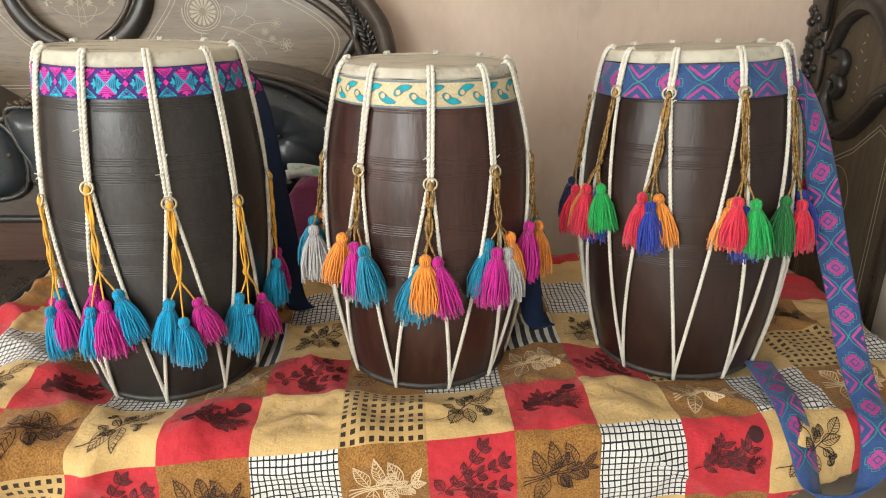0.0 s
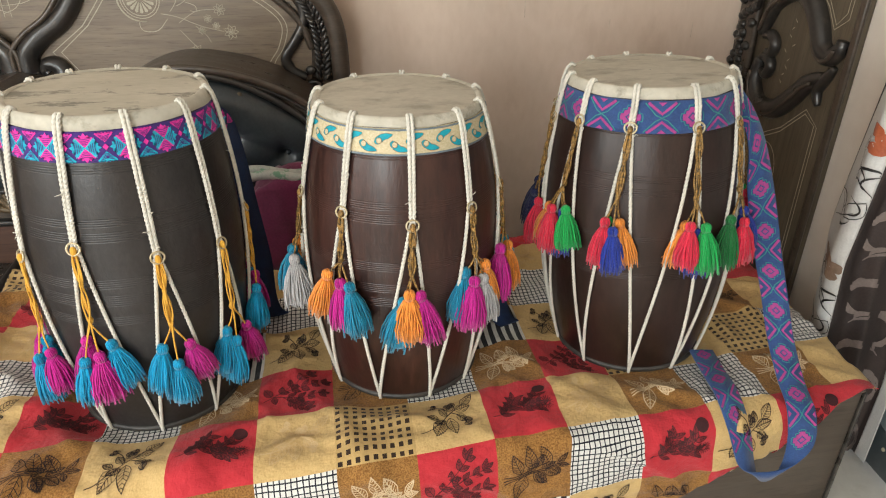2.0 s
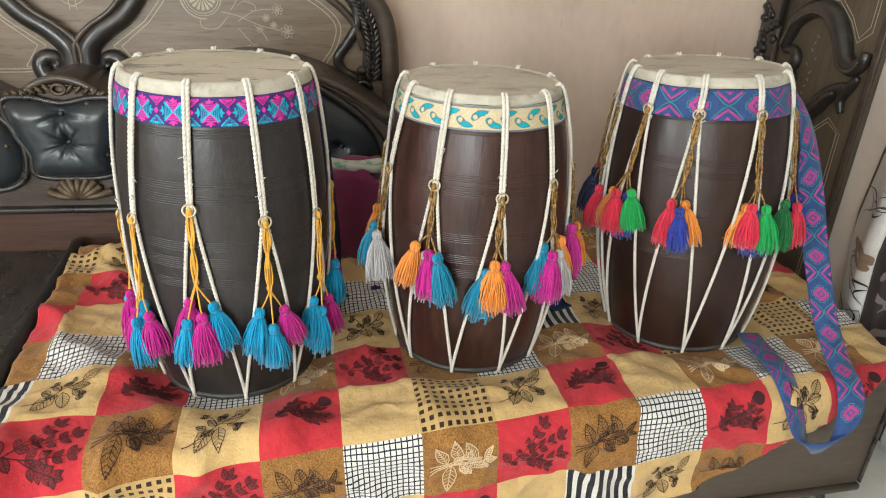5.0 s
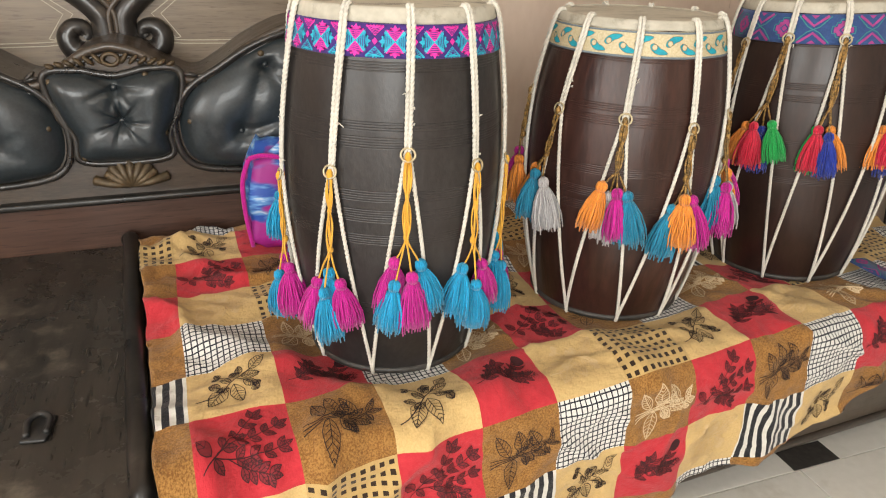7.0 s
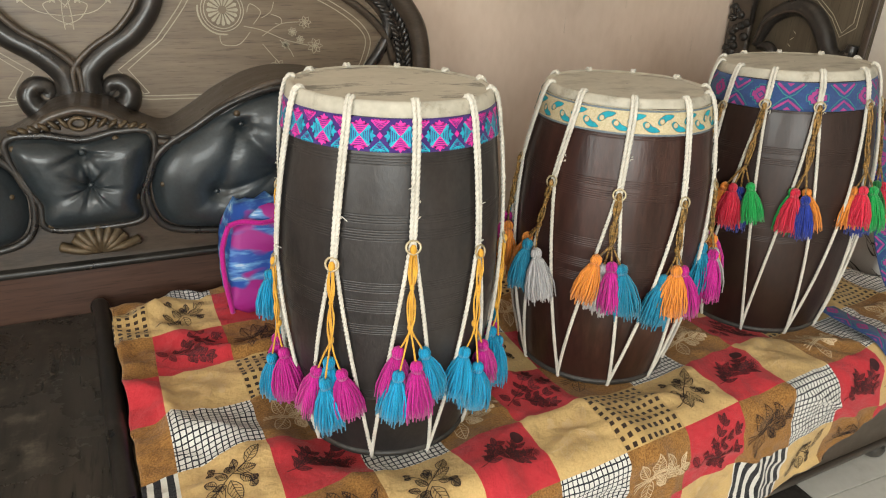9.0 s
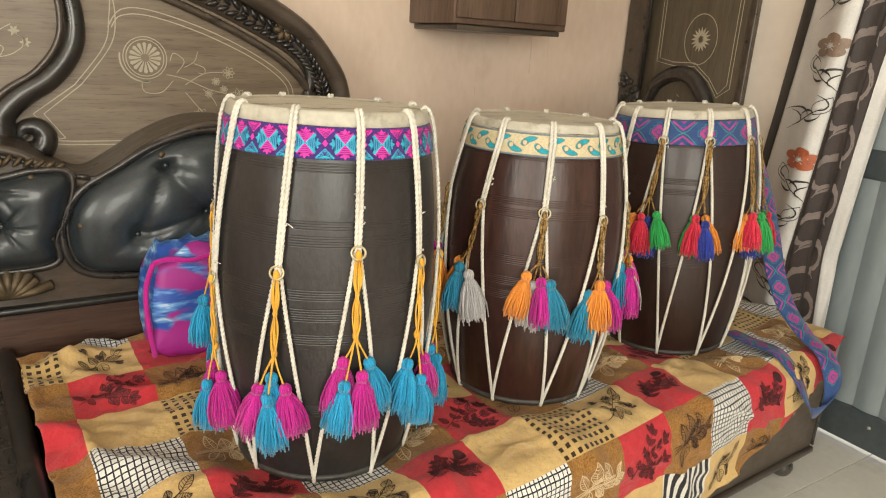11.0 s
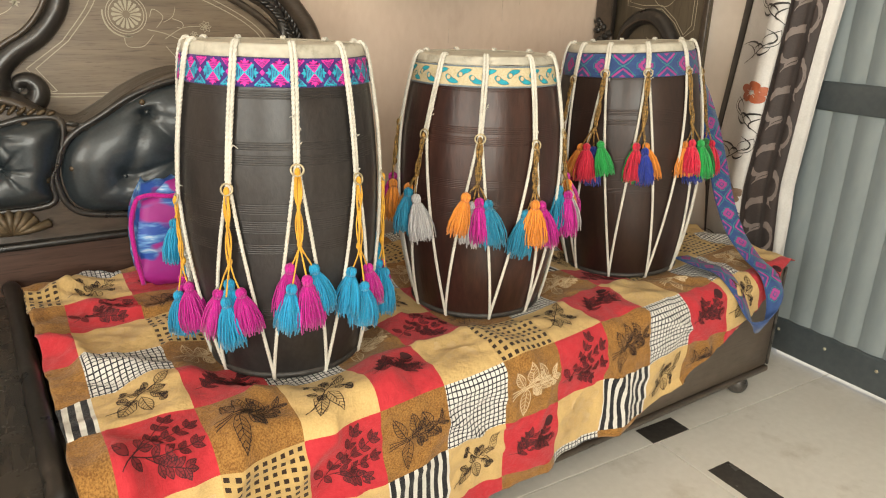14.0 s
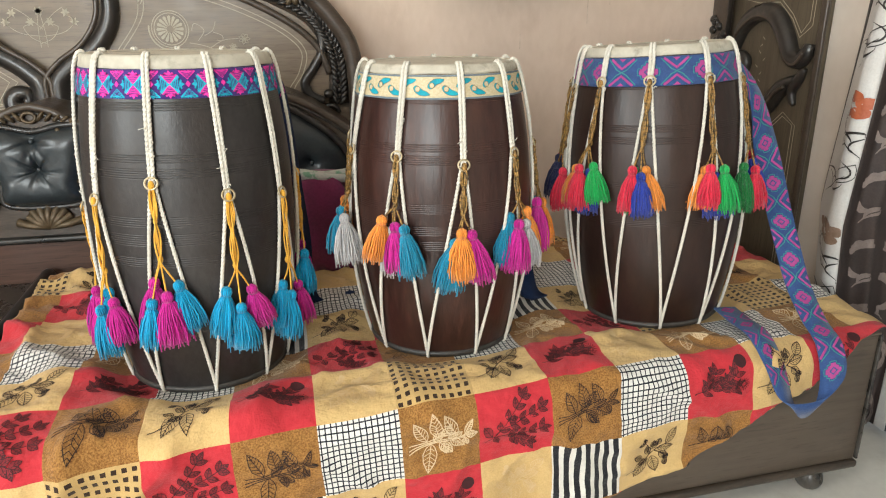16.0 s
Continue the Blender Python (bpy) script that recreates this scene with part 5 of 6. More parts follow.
def motif_diamond(put, s0, half=0.026):
    """Facing chevrons over a green cross, and a stepped diamond; 0.10 long."""
    v, g, d = [], [], []

    def raised(k):
        return lambda x, y: put(x, y, 0.0006 * k)
    for sg in (1, -1):
        v.append(strip([(s0 - 0.023, sg * half * 0.98), (s0 - 0.0115, sg * half * 0.62), (s0, sg * half * 0.26), (s0 + 0.0115, sg * half * 0.62), (s0 + 0.023, sg * half * 0.98)], 0.0046, put))
        v.append(patch([(s0 - 0.007, sg * half), (s0, sg * half * 0.76), (s0 + 0.007, sg * half)], put))
        g.append(strip([(s0 - 0.028, sg * half * 0.95), (s0 - 0.010, sg * 0.005), (s0, 0), (s0 + 0.010, -sg * 0.005), (s0 + 0.028, -sg * half * 0.95)], 0.0019, raised(0.5)))
    c = s0 + 0.05

    def steps(r, n):
        out = []
        for q, (fx, fy) in enumerate(((1, 1), (-1, 1), (-1, -1), (1, -1))):
            run = []
            for k in range(n):
                x0, x1, y1 = r * (1 - k / n), r * (1 - (k + 1) / n), r * (k + 1) / n
                run += [(x0, r * k / n + 0.3 * r / n), (x0 - 0.1 * r / n, y1 * 0.98), (x1 + 0.15 * r / n, y1)]
            if q % 2:
                run.reverse()
            out += [(c + fx * x, fy * y * half / 0.026) for x, y in run]
        return out
    v.append(patch(steps(0.0165, 3), put))
    g.append(strip(steps(0.0200, 3), 0.0016, put, True))
    d.append(patch([(c - 0.0085, 0), (c, 0.0085), (c + 0.0085, 0), (c, -0.0085)], raised(1)))
    v.append(patch([(c - 0.0055, 0), (c, 0.0055), (c + 0.0055, 0), (c, -0.0055)], raised(2)))
    return {"v": v, "g": g, "d": d}


class Ribbon:
    """A strap: points on its middle line with the way across it."""

    def __init__(self, rows, width, n=10):
        mids, acr = smooth_path([r[0] for r in rows], n), smooth_path([r[1] for r in rows], n)
        self.mid, self.across, self.width = mids, [a.normalized() for a in acr], width
        self.run = [0.0]
        for a, b in zip(mids, mids[1:]):
            self.run.append(self.run[-1] + (b - a).length)

    def put(self, s, h, lift=0.0):
        i = 0
        s = min(max(s, 0.0), self.run[-1] - 1e-5)
        while self.run[i + 1] < s:
            i += 1
        t = (s - self.run[i]) / max(self.run[i + 1] - self.run[i], 1e-9)
        p, a = self.mid[i].lerp(self.mid[i + 1], t), self.across[i].lerp(self.across[i + 1], t).normalized()
        along = (self.mid[i + 1] - self.mid[i]).normalized()
        return p + a * h - a.cross(along).normalized() * (0.0022 + lift)

    def body(self, thick=0.0028):
        verts, faces = [], []
        for k in range(len(self.mid)):
            along = (self.mid[min(k + 1, len(self.mid) - 1)] - self.mid[max(k - 1, 0)]).normalized()
            nrm = self.across[k].cross(along).normalized()
            for hh, o in ((-1, 1), (0, 1.15), (1, 1), (1, -1), (0, -1.15), (-1, -1)):
                verts.append(self.mid[k] + self.across[k] * hh * self.width / 2 + nrm * o * thick / 2)
        for k in range(len(self.mid) - 1):
            for s in range(6):
                q = (s + 1) % 6
                faces.append((k * 6 + s, k * 6 + q, k * 6 + 6 + q, k * 6 + 6 + s))
        faces += [(0, 1, 2, 3, 4, 5), tuple(len(self.mid) * 6 - 6 + s for s in (5, 4, 3, 2, 1, 0))]
        return verts, faces


def dhol(label, base, top, r_b, r_m, r_t, mat, grooves, hoop, band, repeats, lacing, cord, hide, thread=0.0016, size_t=1.0):
    """A barrel drum standing on end. Angles in degrees seen from above, heights from its base.
    lacing holds, rope by rope: the angle at the rim, the ring's angle and height, the angle of the next foot, and the tassels."""
    b, t = Vector(base), Vector(top)
    H = (t - b).length
    axis = (t - b).normalized()
    ob = place("dhol_drum", None, label=label, category="drum", group="row of dhol drums")
    ob.matrix_basis = Matrix.Translation(b) @ Vector((0, 0, 1)).rotation_difference(axis).to_matrix().to_4x4()

    def R(z):
        f = z / H
        m = 0.47
        return r_b * (f - m) * (f - 1) / m + r_m * f * (f - 1) / (m * (m - 1)) + r_t * f * (f - m) / (1 - m)

    def at(deg, z, out):
        a = radians(deg)
        return Vector(((R(z) + out) * math.cos(a), (R(z) + out) * math.sin(a), z))
    # shell with turned grooves
    cuts = sorted({round(H - g + 0.0040 * k, 5) for g, n in grooves for k in range(n)})
    prof, zc = [], [0.0, 0.004] + [H * k / 40 for k in range(1, 40)] + [H - 0.012]
    zz = [(z, 0.0) for z in zc if all(abs(z - c) > 0.003 for c in cuts)]
    for c in cuts:
        zz += [(c - 0.0016, 0.0), (c - 0.0007, 0.0), (c, -0.0009), (c + 0.0007, 0.0), (c + 0.0016, 0.0)]
    for z, d in sorted(zz):
        prof.append((R(z) + d, z))
    part("shell", lathe(prof, 96, True, True), mat, ob, "barrel-shaped turned wooden shell")
    part("base_hoop", lathe([(R(0) - 0.004, 0.0), (R(0) + 0.003, 0.001), (R(0.012) + 0.0045, 0.006), (R(0.014) + 0.003, 0.012), (R(0.016) - 0.001, 0.014)], 96), M_BASE, ob)
    # hide head and its lapped rim, a little uneven
    z0, z1, ht = H - hoop[0], H, hoop[1]
    rim = [(R(z0) + 0.001, z0), (R(z0) + ht, z0 + 0.002), (R(z1) + ht + 0.0012, z1 - 0.010), (R(z1) + ht, z1 - 0.003), (R(z1) + ht - 0.004, z1), (R(z1) - 0.004, z1 + 0.001), (R(z1) - 0.010, z1 - 0.002)]
    rv, rf = lathe(rim, 96)
    rv = [(x, y, z + (0.0022 * noise.noise((x * 16, y * 16, b.x * 7)) if k < 192 else 0.0)) for k, (x, y, z) in enumerate(rv)]
    part("rim", (rv, rf), M_HIDE, ob, "cream lapped hide rim")
    rh = R(H) - 0.009
    part("drumhead", lathe([(rh, H - 0.0025), (rh * 0.75, H - 0.0015), (rh * 0.4, H - 0.0008), (0.002, H - 0.0006)], 96), hide, ob, "stretched cream hide head")
    # woven band
    bz0, bz1, bmat, kind = H - band[0], H - band[1], band[2], band[3]
    bd = part("band", lathe([(R(bz0) + 0.0004, bz0), (R(bz0) + 0.0034, bz0 + 0.001)] + [(R(bz0 + (bz1 - bz0) * k / 6) + 0.0036, bz0 + (bz1 - bz0) * k / 6) for k in range(1, 6)] + [(R(bz1) + 0.0034, bz1 - 0.001), (R(bz1) + 0.0004, bz1)], 96), bmat, ob, band[4])
    mid, scale = (bz0 + bz1) / 2, (bz1 - bz0) / band[5]
    rad = R(mid)
    count, start = repeats
    around = 2 * math.pi * rad / count
    stretch = around / {"p": 0.0565, "t": 0.0497, "v": 0.10}[kind]

    def wrap(s, h, lift=0.0):
        z = mid + h * scale
        a = radians(start) + s * stretch / rad
        r = R(z) + 0.0044 + lift
        return Vector((r * math.cos(a), r * math.sin(a), z))
    threads = {"p": M_PINK, "a": M_AQUA, "l": M_PALEAQUA, "t": M_TEALT, "c": M_BAND_B, "k": M_OUTLINE, "v": M_VIOLET, "g": M_GREENT, "d": bmat}
    for i in range(count):
        made = {"p": motif_pink, "t": motif_paisley, "v": motif_diamond}[kind](wrap, i * around / stretch)
        for k, v in made.items():
            tagged(part("embroidery", joined(*v), threads[k], bd), kind="stuff")
    if kind == "t":
        for zz0 in (bz0 + 0.002, bz1 - 0.002):
            part("selvedge", lathe([(R(zz0) + 0.0038, zz0 - 0.0018), (R(zz0) + 0.0052, zz0), (R(zz0) + 0.0038, zz0 + 0.0018)], 96), M_SELVEDGE, bd)
    # lacing
    rnd = random.Random(count * 7)
    for i, (th, ra, rz, foot, hangs) in enumerate(lacing):
        before = lacing[i - 1][3] - (360 if i == 0 else 0)
        for sg, ft in ((1, foot), (-1, before)):
            dd = math.degrees(0.0031 / R(H)) * sg
            pts = [Vector(((R(H) - 0.008) * math.cos(radians(th + dd * 0.6)), (R(H) - 0.008) * math.sin(radians(th + dd * 0.6)), H - 0.001)),
                   Vector(((R(H) - 0.001) * math.cos(radians(th + dd)), (R(H) - 0.001) * math.sin(radians(th + dd)), H + 0.0036)), at(th + dd, H - 0.006, ht + 0.0036), at(th + dd, H - 0.03, 0.0092)]
            k = 10
            for q in range(1, k + 1):
                f = q / k
                pts.append(at(th + (ra - th) * f + dd * (1 - 0.25 * f), H - 0.03 - (H - 0.03 - rz) * f, 0.0088 - 0.0015 * f))
            k = 24
            for q in range(1, k + 1):
                f = q / k
                pts.append(at(ra + dd * 0.75 + (ft - ra - dd * 0.75) * f, rz * (1 - f) + 0.012 * f, 0.0062))
            pts += [at(ft, 0.003, 0.005), at(ft, 0.0015, -0.006)]
            seen = -235 < th < 25
            part("rope", tube(smooth_path(pts, 18 if seen else 4), 0.0031, 15 if seen else 6, False, 780.0, 3, 0.19 if seen else 0.0), M_ROPE, ob)
        for q in range(rnd.choice((1, 2, 2, 3))):
            f = rnd.uniform(0.05, 0.95)
            c = at(ra + (th - ra) * f + rnd.choice((-1, 1)) * 2.0, rz + (H - 0.09 - rz) * f, 0.010)
            part("rope_fray", tube(smooth_path([c, c + Vector((rnd.uniform(-0.004, 0.004), rnd.uniform(-0.004, 0), 0.004)), c + Vector((rnd.uniform(-0.008, 0.008), rnd.uniform(-0.008, 0), rnd.uniform(-0.005, 0.007)))], 4), [0.0008] * 8 + [0.0003], 4), M_ROPE, ob)
        c = at(ra, rz, 0.0085)
        a = radians(ra)
        ring = [c + Vector((-math.sin(a), math.cos(a), 0)) * 0.0112 * math.cos(q * math.pi / 10) + Vector((math.cos(a), math.sin(a), 0)) * (0.0035 - 0.003 * math.sin(q * math.pi / 10)) + Vector((0, 0, 0.0098 * math.sin(q * math.pi / 10) - 0.003)) for q in range(20)]
        part("ring", tube(ring, 0.0019, 8, True), M_RING, ob)
        bunch = place("tassel_bunch", None, ob)
        tz = sum(h[2] for h in hangs) / len(hangs) + 0.012
        ta = sum(h[1] for h in hangs) / len(hangs)
        knot = 0.74
        cords = []
        for q in range(6):
            colour, aa, zt, out = hangs[q % len(hangs)]
            path = []
            for w in range(9):
                f = knot * w / 8
                pinch = 0.25 + 0.75 * abs(math.sin(math.pi * w / 4))
                off = math.degrees((q - 2.5) * 0.0022 * pinch / R(tz))
                path.append(at(ra + off + (ta - ra) * f * 0.8, rz - 0.003 - (rz - tz) * f, 0.010 + 0.004 * f + 0.0022 * math.sin(f * 11 + q * 1.3) + 0.002 * (q % 2)))
            path += [at(ra + (ta - ra) * 0.8 + (aa - ta) * 0.45, tz + (rz - tz) * 0.14 + (zt - tz) * 0.3, 0.012 + out * 0.3), at(aa, zt + 0.002, out), at(aa, zt - 0.008, out)]
            cords.append(tube(smooth_path(path, 4), thread, 6, False, 1300, 2, 0.2))
        for f, size in ((knot * 0.5, 0.0040), (knot, 0.0052)):
            cords.append(ball(at(ra + (ta - ra) * f * 0.8, rz - (rz - tz) * f, 0.012), size, size, size * 1.4, 8, 6))
        cords.append(ball(at(ra, rz - 0.007, 0.0125), 0.0056, 0.0050, 0.0090, 10, 6))
        part("cord", joined(*cords), cord, bunch)
        for q, (colour, aa, zt, out) in enumerate(hangs):
            ts = place("tassel", TASSEL[colour][rnd.randrange(3)], bunch, colour.replace("_", " ") + " wool tassel")
            dr = (R(zt - 0.08) - R(zt)) / 0.08
            lean = math.atan(dr) * 0.8 + 0.04
            ts.matrix_basis = Matrix.Translation(at(aa, zt + 0.009, out)) @ Matrix.Rotation(radians(aa), 4, "Z") @ Matrix.Rotation(-lean, 4, "Y") @ Matrix.Rotation(min(max((aa - ta) * 0.030, -0.32), 0.32) + rnd.uniform(-0.07, 0.07), 4, "X") @ Matrix.Rotation(rnd.random() * 6.28, 4, "Z") @ Matrix.Diagonal((size_t, size_t, size_t * rnd.uniform(0.95, 1.06), 1))
    return ob


def hang(angle, height, row, step=8.0):
    """Tassels side by side for the bunches that face the wall."""
    return [(c, angle + (q - (len(row) - 1) / 2) * step, height, 0.020) for q, c in enumerate(row)]


TQ, MG, OR, TE, GY = "turquoise", "magenta", "orange", "teal", "grey"
dhol("black turned wooden barrel drum laced with white rope and tassels", (-0.5446, 1.2476, 0.4394), (-0.5346, 1.2540, 1.0751), 0.1519, 0.1930, 0.1644, M_SHELL_A,
     ((0.0880, 4), (0.1750, 4), (0.2018, 5), (0.2868, 5), (0.3218, 6), (0.3608, 5), (0.4950, 6)),
     (0.0215, 0.003), (0.0700, 0.0222, M_BAND_A, "p", "purple band woven with pink and aqua fans", 0.0475), (19, -104.9), [
         (-203.0, -212.0, 0.448, -192.0, [(MG, -215, 0.270, 0.016), (TQ, -206, 0.272, 0.026)]),
         (-167.0, -176.5, 0.354, -158.5, [(MG, -187, 0.175, 0.018), (MG, -171, 0.180, 0.018), (TQ, -180, 0.152, 0.034)]),
         (-130.0, -133.8, 0.396, -117.5, [(TQ, -137, 0.213, 0.012), (MG, -142, 0.193, 0.022), (MG, -129.5, 0.202, 0.022), (TQ, -135.6, 0.186, 0.036)]),
         (-97.5, -99.0, 0.432, -80.0, [(MG, -104, 0.248, 0.012), (TQ, -92.5, 0.243, 0.014), (TQ, -104.0, 0.215, 0.032), (MG, -97.0, 0.229, 0.030)]),
         (-65.0, -64.0, 0.403, -41.0, [(TQ, -69.5, 0.221, 0.016), (MG, -57.5, 0.216, 0.020), (TQ, -64.5, 0.190, 0.034)]),
         (-31.5, -30.0, 0.386, -5.0, [(TQ, -33, 0.197, 0.012), (TQ, -31, 0.175, 0.028), (MG, -19, 0.178, 0.020)]),
         (1.0, 8.0, 0.400, 20.0, [(TQ, 3, 0.220, 0.020), (MG, 13, 0.230, 0.018)]),
         (34.0, 36.0, 0.395, 51.0, hang(36, 0.21, (TQ, MG, TQ))), (67.0, 68.0, 0.400, 83.0, hang(68, 0.21, (MG, TQ, MG))),
         (100.0, 101.0, 0.395, 116.0, hang(101, 0.21, (TQ, MG))), (130.0, 131.0, 0.400, 140.0, hang(131, 0.21, (MG, TQ)))],
     M_YELLOW, M_HIDE_A, 0.0015, 0.94)
dhol("reddish brown wooden barrel drum with cream brocade band", (-0.0332, 1.2881, 0.4446), (-0.0305, 1.2915, 1.0459), 0.1564, 0.1961, 0.1562, M_SHELL_B,
     ((0.0690, 2), (0.1563, 4), (0.1813, 5), (0.2743, 5), (0.3183, 5), (0.3483, 5)),
     (0.0165, 0.003), (0.0620, 0.0172, M_BAND_B, "t", "cream brocade band with teal paisleys", 0.0450), (20, -111.0), [
         (-194.0, -200.0, 0.450, -182.0, [(MG, -205, 0.310, 0.016), (OR, -197, 0.300, 0.018)]),
         (-157.0, -162.3, 0.439, -147.8, [(OR, -173, 0.309, 0.014), (TE, -169, 0.303, 0.026), (GY, -162.5, 0.294, 0.028)]),
         (-122.5, -124.2, 0.439, -110.5, [(GY, -127, 0.290, 0.010), (OR, -130.3, 0.313, 0.026), (MG, -123.3, 0.303, 0.026), (TE, -118.5, 0.299, 0.026)]),
         (-86.3, -87.0, 0.424, -74.0, [(TE, -92.0, 0.268, 0.010), (OR, -89.6, 0.293, 0.026), (MG, -84.5, 0.288, 0.024)]),
         (-53.0, -53.0, 0.436, -41.0, [(TE, -56, 0.303, 0.006), (OR, -45.5, 0.310, 0.018), (MG, -55.5, 0.293, 0.028), (GY, -49.0, 0.288, 0.026)]),
         (-24.0, -13.5, 0.438, -3.0, [(MG, -26, 0.312, 0.018), (OR, -17, 0.303, 0.026), (TE, -8, 0.298, 0.018)]),
         (12.0, 12.0, 0.430, 30.0, hang(12, 0.30, (OR, GY))), (48.0, 48.0, 0.435, 66.0, hang(48, 0.30, (TE, OR))), (84.0, 84.0, 0.430, 103.0, hang(84, 0.30, (MG, GY))), (122.0, 122.0, 0.435, 141.0, hang(122, 0.30, (OR, TE)))],
     M_GOLD, M_HEAD, 0.0019)
RD, GN, DG, BL, NV = "red", "green", "dark_green", "blue", "navy"
dhol("dark brown wooden barrel drum with blue woven band", (0.5035, 1.3203, 0.4402), (0.4781, 1.3439, 1.0670), 0.1557, 0.2012, 0.1607, M_SHELL_C,
     ((0.0838, 2), (0.1708, 4), (0.1958, 4), (0.2878, 3), (0.3408, 3), (0.3728, 4)),
     (0.0198, 0.003), (0.0798, 0.0215, M_BAND_C, "v", "blue band woven with violet diamonds", 0.0560), (10, -103.5), [
         (-181.0, -182.0, 0.545, -180.0, [(NV, -193, 0.362, 0.022), (RD, -185, 0.352, 0.016)]),
         (-152.0, -152.6, 0.562, -143.2, [(BL, -157, 0.365, 0.006), (OR, -165, 0.371, 0.018), (RD, -159.5, 0.376, 0.028), (GN, -151, 0.383, 0.022)]),
         (-119.5, -120.3, 0.563, -107.2, [(GN, -127.5, 0.378, 0.006), (RD, -127.2, 0.381, 0.022), (OR, -120.8, 0.379, 0.012), (BL, -122.6, 0.370, 0.034)]),
         (-82.7, -82.7, 0.562, -72.5, [(OR, -86, 0.372, 0.004), (BL, -81, 0.358, 0.012), (RD, -86, 0.379, 0.024), (GN, -79, 0.375, 0.030)]),
         (-48.8, -48.5, 0.554, -40.0, [(DG, -57, 0.366, 0.016), (BL, -42, 0.366, 0.018), (RD, -49.5, 0.356, 0.030)]),
         (-14.0, -14.0, 0.550, -4.0, hang(-14, 0.37, (RD, GN))), (20.0, 20.0, 0.555, 30.0, hang(20, 0.37, (NV, RD))), (54.0, 54.0, 0.550, 63.0, hang(54, 0.37, (OR, RD))),
         (87.0, 87.0, 0.555, 96.0, hang(87, 0.37, (GN, RD))), (119.0, 119.0, 0.550, 128.0, hang(119, 0.37, (NV, OR))), (149.0, 149.0, 0.555, 163.0, hang(149, 0.37, (RD, NV)))],
     M_GOLD, M_HEAD, 0.0019, 0.92)


# ---- straps, bag ----
def straps():
    rows = [((0.620, 1.385, 1.035), (0, 0.3, 1)), ((0.652, 1.315, 1.02), (0.25, 0.55, 0.75)), ((0.672, 1.250, 0.96), (0.50, 0.45, 0.65)), ((0.690, 1.215, 0.86), (0.78, -0.05, 0.40)), ((0.722, 1.188, 0.73), (0.82, -0.48, 0.15)), ((0.752, 1.170, 0.63), (0.80, -0.55, 0.1)),
            ((0.762, 1.125, 0.545), (0.86, -0.45, 0.05)), ((0.758, 1.055, 0.490), (0.93, -0.30, 0)), ((0.750, 0.990, 0.462), (0.93, -0.28, 0.1)), ((0.740, 0.952, 0.405), (0.85, -0.30, 0.45)), ((0.715, 0.942, 0.352), (0.35, -0.35, 0.9)), ((0.672, 0.942, 0.338), (-0.25, -0.4, 0.9)),
            ((0.634, 0.945, 0.365), (-0.85, -0.3, 0.45)), ((0.622, 0.985, 0.432), (-0.95, -0.2, 0.1)), ((0.616, 1.04, 0.474), (-0.98, -0.15, 0)), ((0.625, 1.12, 0.470), (-0.98, -0.1, 0)), ((0.635, 1.20, 0.466), (-0.98, 0.1, 0))]
    rb = Ribbon([(Vector(a), Vector(b)) for a, b in rows], 0.053)
    ob = place("woven_strap", None, label="blue woven shoulder strap with violet diamonds hanging off a drum", category="strap")
    part("webbing", rb.body(), M_BAND_C, ob)
    s = 0.05
    loop0, loop1 = rb.run[88], rb.run[122]
    while s < rb.run[-1] - 0.05:
        if not loop0 < s < loop1:
            for k, v in motif_diamond(rb.put, s, 0.025).items():
                part("woven_motif", joined(*v), {"v": M_VIOLET, "g": M_GREENT, "d": M_BAND_C}[k], ob)
        s += 0.092
    na = place("woven_strap", None, label="navy strap with pink and aqua end hanging behind a drum", category="strap")
    rows = [((-0.385, 1.16, 1.015), (0, 0.1, 1)), ((-0.362, 1.235, 1.02), (0, 0.1, 1)), ((-0.343, 1.30, 1.00), (0.3, 0.5, 0.8)), ((-0.338, 1.345, 0.93), (0.55, 0.75, 0.3)), ((-0.330, 1.37, 0.80), (0.60, 0.75, 0)), ((-0.322, 1.40, 0.65), (0.70, 0.65, 0)), ((-0.325, 1.42, 0.52), (0.85, 0.4, 0)), ((-0.30, 1.45, 0.466), (0.9, 0.3, 0)), ((-0.22, 1.52, 0.463), (0.6, -0.6, 0))]
    rb = Ribbon([(Vector(a) + Vector((-0.018, 0.0, -0.004)), Vector(b)) for a, b in rows], 0.050)
    part("webbing", rb.body(), M_NAVY, na)
    for s in (0.03, 0.085, 0.14):
        for k, v in motif_pink(lambda a, b2, lift=0.0: rb.put(a, b2 * 0.95, lift), s).items():
            part("embroidery", joined(*v), {"p": M_PINK, "a": M_AQUA, "d": M_BAND_A, "l": M_PALEAQUA}[k], na)
    nb = place("woven_strap", None, label="dark blue strap hanging behind a drum onto the spread", category="strap")
    rows = [((0.095, 1.34, 1.0), (0.3, 0.3, 0.9)), ((0.13, 1.36, 0.93), (0.8, 0.3, 0.4)), ((0.155, 1.37, 0.80), (0.95, 0.2, 0)), ((0.180, 1.39, 0.66), (0.95, 0.1, 0)), ((0.195, 1.40, 0.54), (0.95, 0.1, 0)), ((0.205, 1.375, 0.478), (0.95, 0.2, 0)), ((0.225, 1.345, 0.468), (0.9, 0.4, 0))]
    rb = Ribbon([(Vector(a), Vector(b)) for a, b in rows], 0.052)
    part("webbing", rb.body(), M_NAVY, nb)


straps()


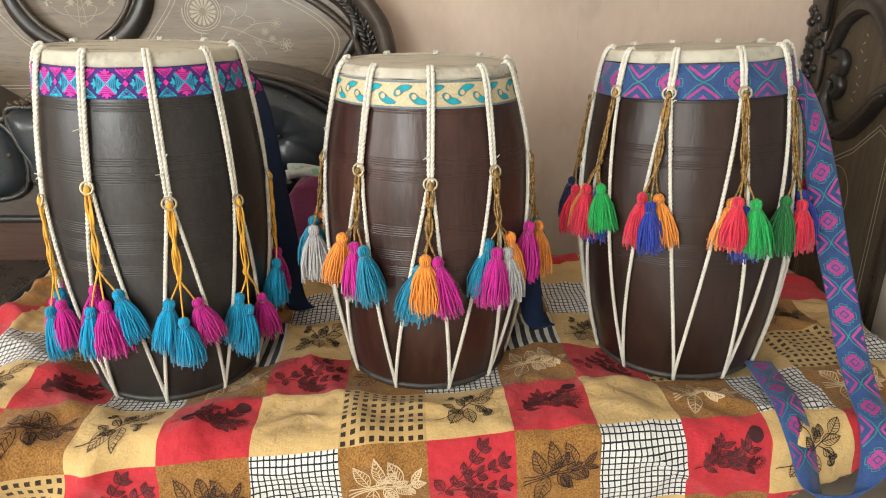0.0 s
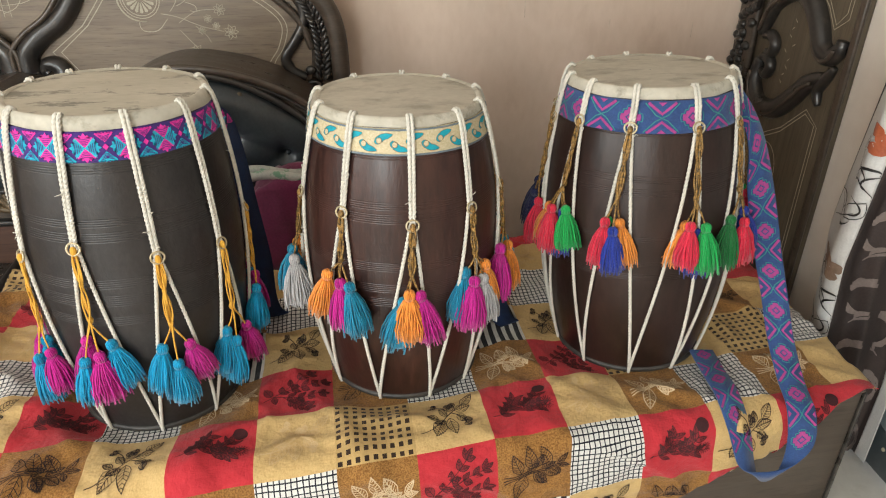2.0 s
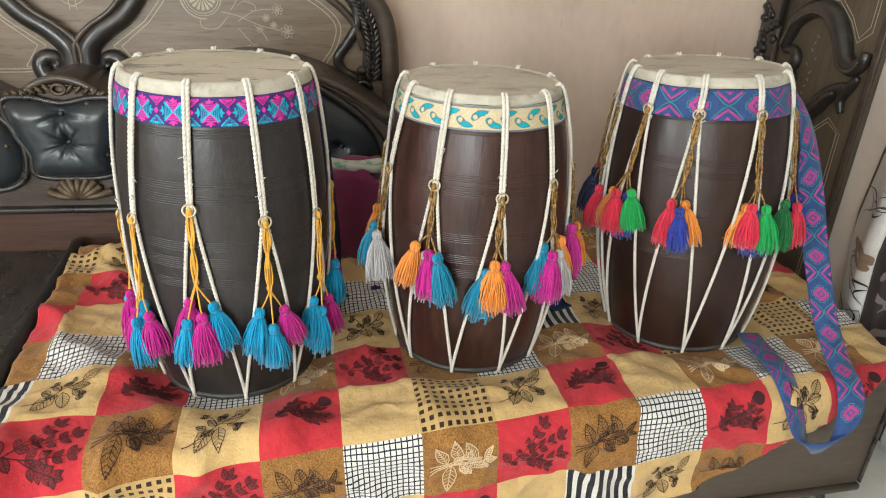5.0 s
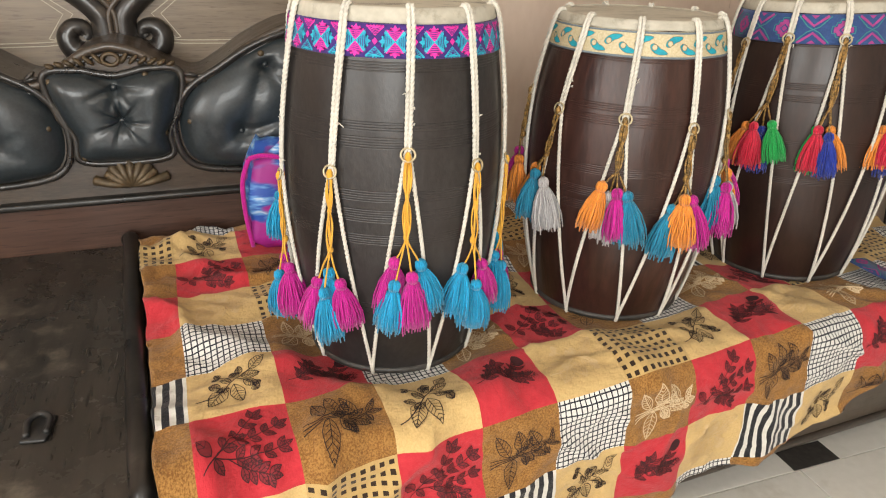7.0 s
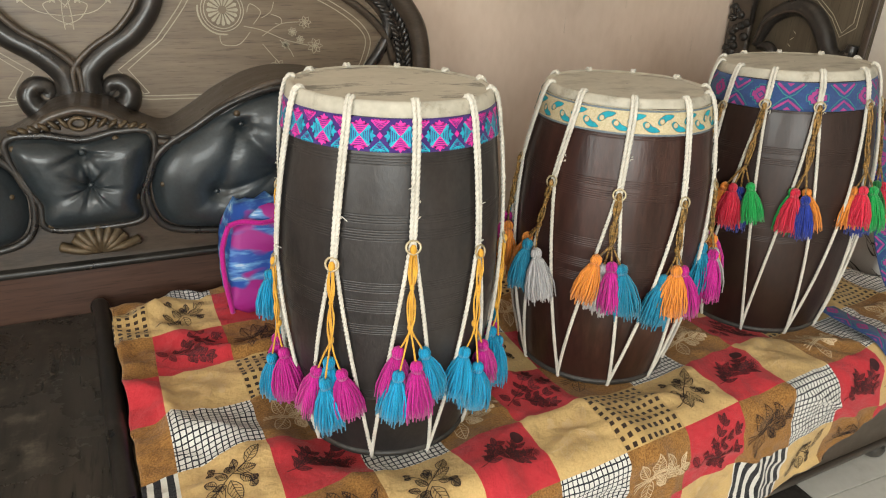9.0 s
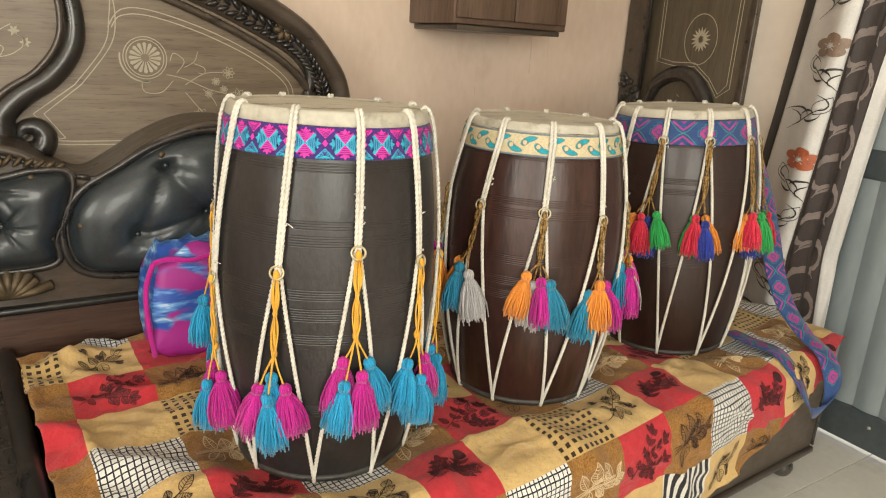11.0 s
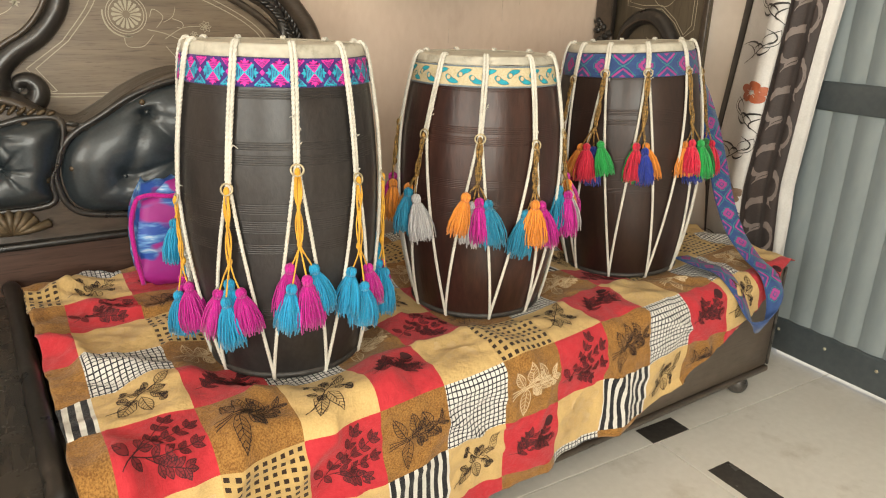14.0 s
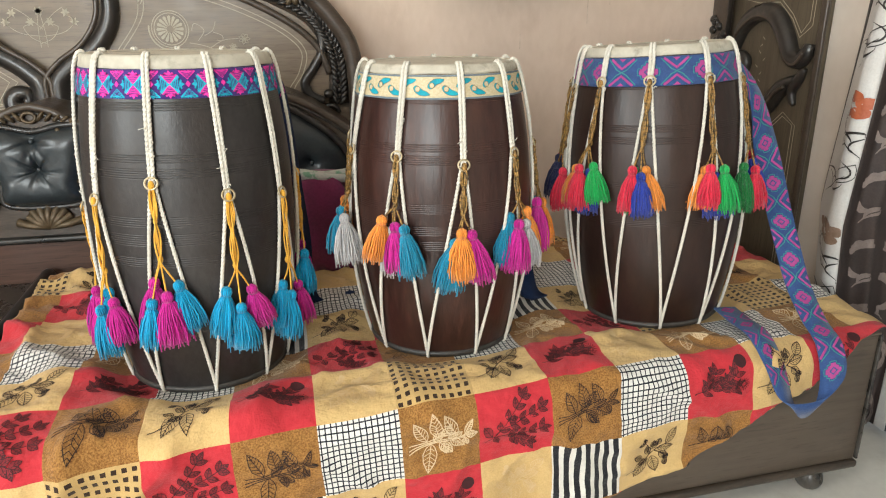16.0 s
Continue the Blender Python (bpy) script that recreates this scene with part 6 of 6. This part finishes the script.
def bag():
    ob = place("fabric_bag", None, label="pink and blue tie-dyed fabric bag standing on the spread", category="bag")
    bm = bmesh.new()
    bmesh.ops.create_cube(bm, size=1)
    bmesh.ops.subdivide_edges(bm, edges=bm.edges[:], cuts=11, use_grid_fill=True)
    for v in bm.verts:
        x, y, z = v.co
        k = 1 - 0.14 * (abs(2 * x) ** 4 * abs(2 * z) ** 4) - 0.10 * (abs(2 * y) ** 4 * abs(2 * z) ** 4)
        nn = noise.noise((x * 6, y * 3, z * 5)) + 0.5 * noise.noise((x * 13, y * 6, z * 11))
        v.co = Vector((-0.632 + (x * k + 0.035 * nn) * 0.30 + 0.02 * z, 1.735 + (y * k + 0.06 * nn) * 0.17, 0.462 + max((z + 0.5) * (0.236 + 0.012 * (x + 0.5)) + 0.03 * nn * (z + 0.5), 0)))
    part("body", from_bm(bm), M_BAG, ob)
    part("piping", tube([(-0.772 + 0.28 * t, 1.650 + 0.004 * math.sin(t * 20), 0.694 + 0.012 * t + 0.004 * math.sin(t * 15)) for t in [i / 30 for i in range(31)]], 0.006, 8), YARN["magenta"], ob)
    part("piping", tube(smooth_path([(-0.780, 1.652, 0.475), (-0.790, 1.648, 0.56), (-0.790, 1.648, 0.64), (-0.772, 1.650, 0.694)], 6), 0.006, 8), YARN["magenta"], ob)
    cl = place("heaped_cloth", None, label="maroon cloth with a pale border heaped on the spread", category="cloth")
    bm = bmesh.new()
    bmesh.ops.create_cube(bm, size=1)
    bmesh.ops.subdivide_edges(bm, edges=bm.edges[:], cuts=9, use_grid_fill=True)
    for v in bm.verts:
        x, y, z = v.co
        k = 1 - 0.22 * abs(2 * x) ** 3 * max(z + 0.5, 0)
        nn = noise.noise((x * 5, y * 4, z * 6 + 3))
        v.co = Vector((-0.285 + (x + 0.08 * nn) * 0.24, 1.74 + (y * k + 0.08 * nn) * 0.14, 0.462 + (z + 0.5) * 0.255 * k + 0.03 * nn * (z + 0.5)))
    part("fold", from_bm(bm), M_MAROON, cl)
    rolls = []
    for q in range(2):
        line = [(-0.400 + 0.225 * t, 1.690 + 0.022 * q + 0.006 * math.sin(t * 9 + q), 0.724 + 0.006 * q + 0.006 * math.sin(t * 6 + q)) for t in [w / 18 for w in range(19)]]
        rolls.append(tube(line, 0.012, 10))
    part("border", joined(*rolls), M_PALECLOTH, cl, "pale green and white printed border folded over the top")


bag()

# ---- floor tiles ----
TILE, X_LINE, Y_LINE = 0.90, 0.432, 1.02


def tiles():
    shared = {}
    for i in range(-5, 3):
        for j in range(-5, 3):
            x0, x1 = max(X_LINE + i * TILE + 0.001, ROOM_X0), min(X_LINE + (i + 1) * TILE - 0.001, ROOM_X1 + 0.5)
            y0, y1 = max(Y_LINE + j * TILE + 0.001, ROOM_Y0), min(Y_LINE + (j + 1) * TILE - 0.001, ROOM_Y1)
            if x1 - x0 < 0.03 or y1 - y0 < 0.03:
                continue
            key = (round(x1 - x0, 3), round(y1 - y0, 3))
            if key not in shared:
                shared[key] = data_of("tile", *box(0, 0, -0.006, key[0], key[1], 0.0, 0.0012, 1), M_TILE, False)
            t = place("tile", shared[key], floor)
            t.location = (x0, y0, 0)
    ins = {}
    for i in range(-4, 2):
        for j in range(-4, 2):
            x, y = X_LINE + i * TILE, Y_LINE + j * TILE
            for kk, (sx, sy, ox, oy) in enumerate(((0.145, 0.070, -0.018, 0.0), (0.082, 0.200, 0.02, -0.355))):
                if x + ox + sx > ROOM_X1:
                    continue
                if kk not in ins:
                    ins[kk] = data_of("inset_tile", *box(0, 0, 0.0, sx, sy, 0.0012, 0.0004, 1), M_TILE_D, False)
                t = place("inset_tile", ins[kk], floor)
                t.location = (x + ox, y + oy, 0.0002)


tiles()
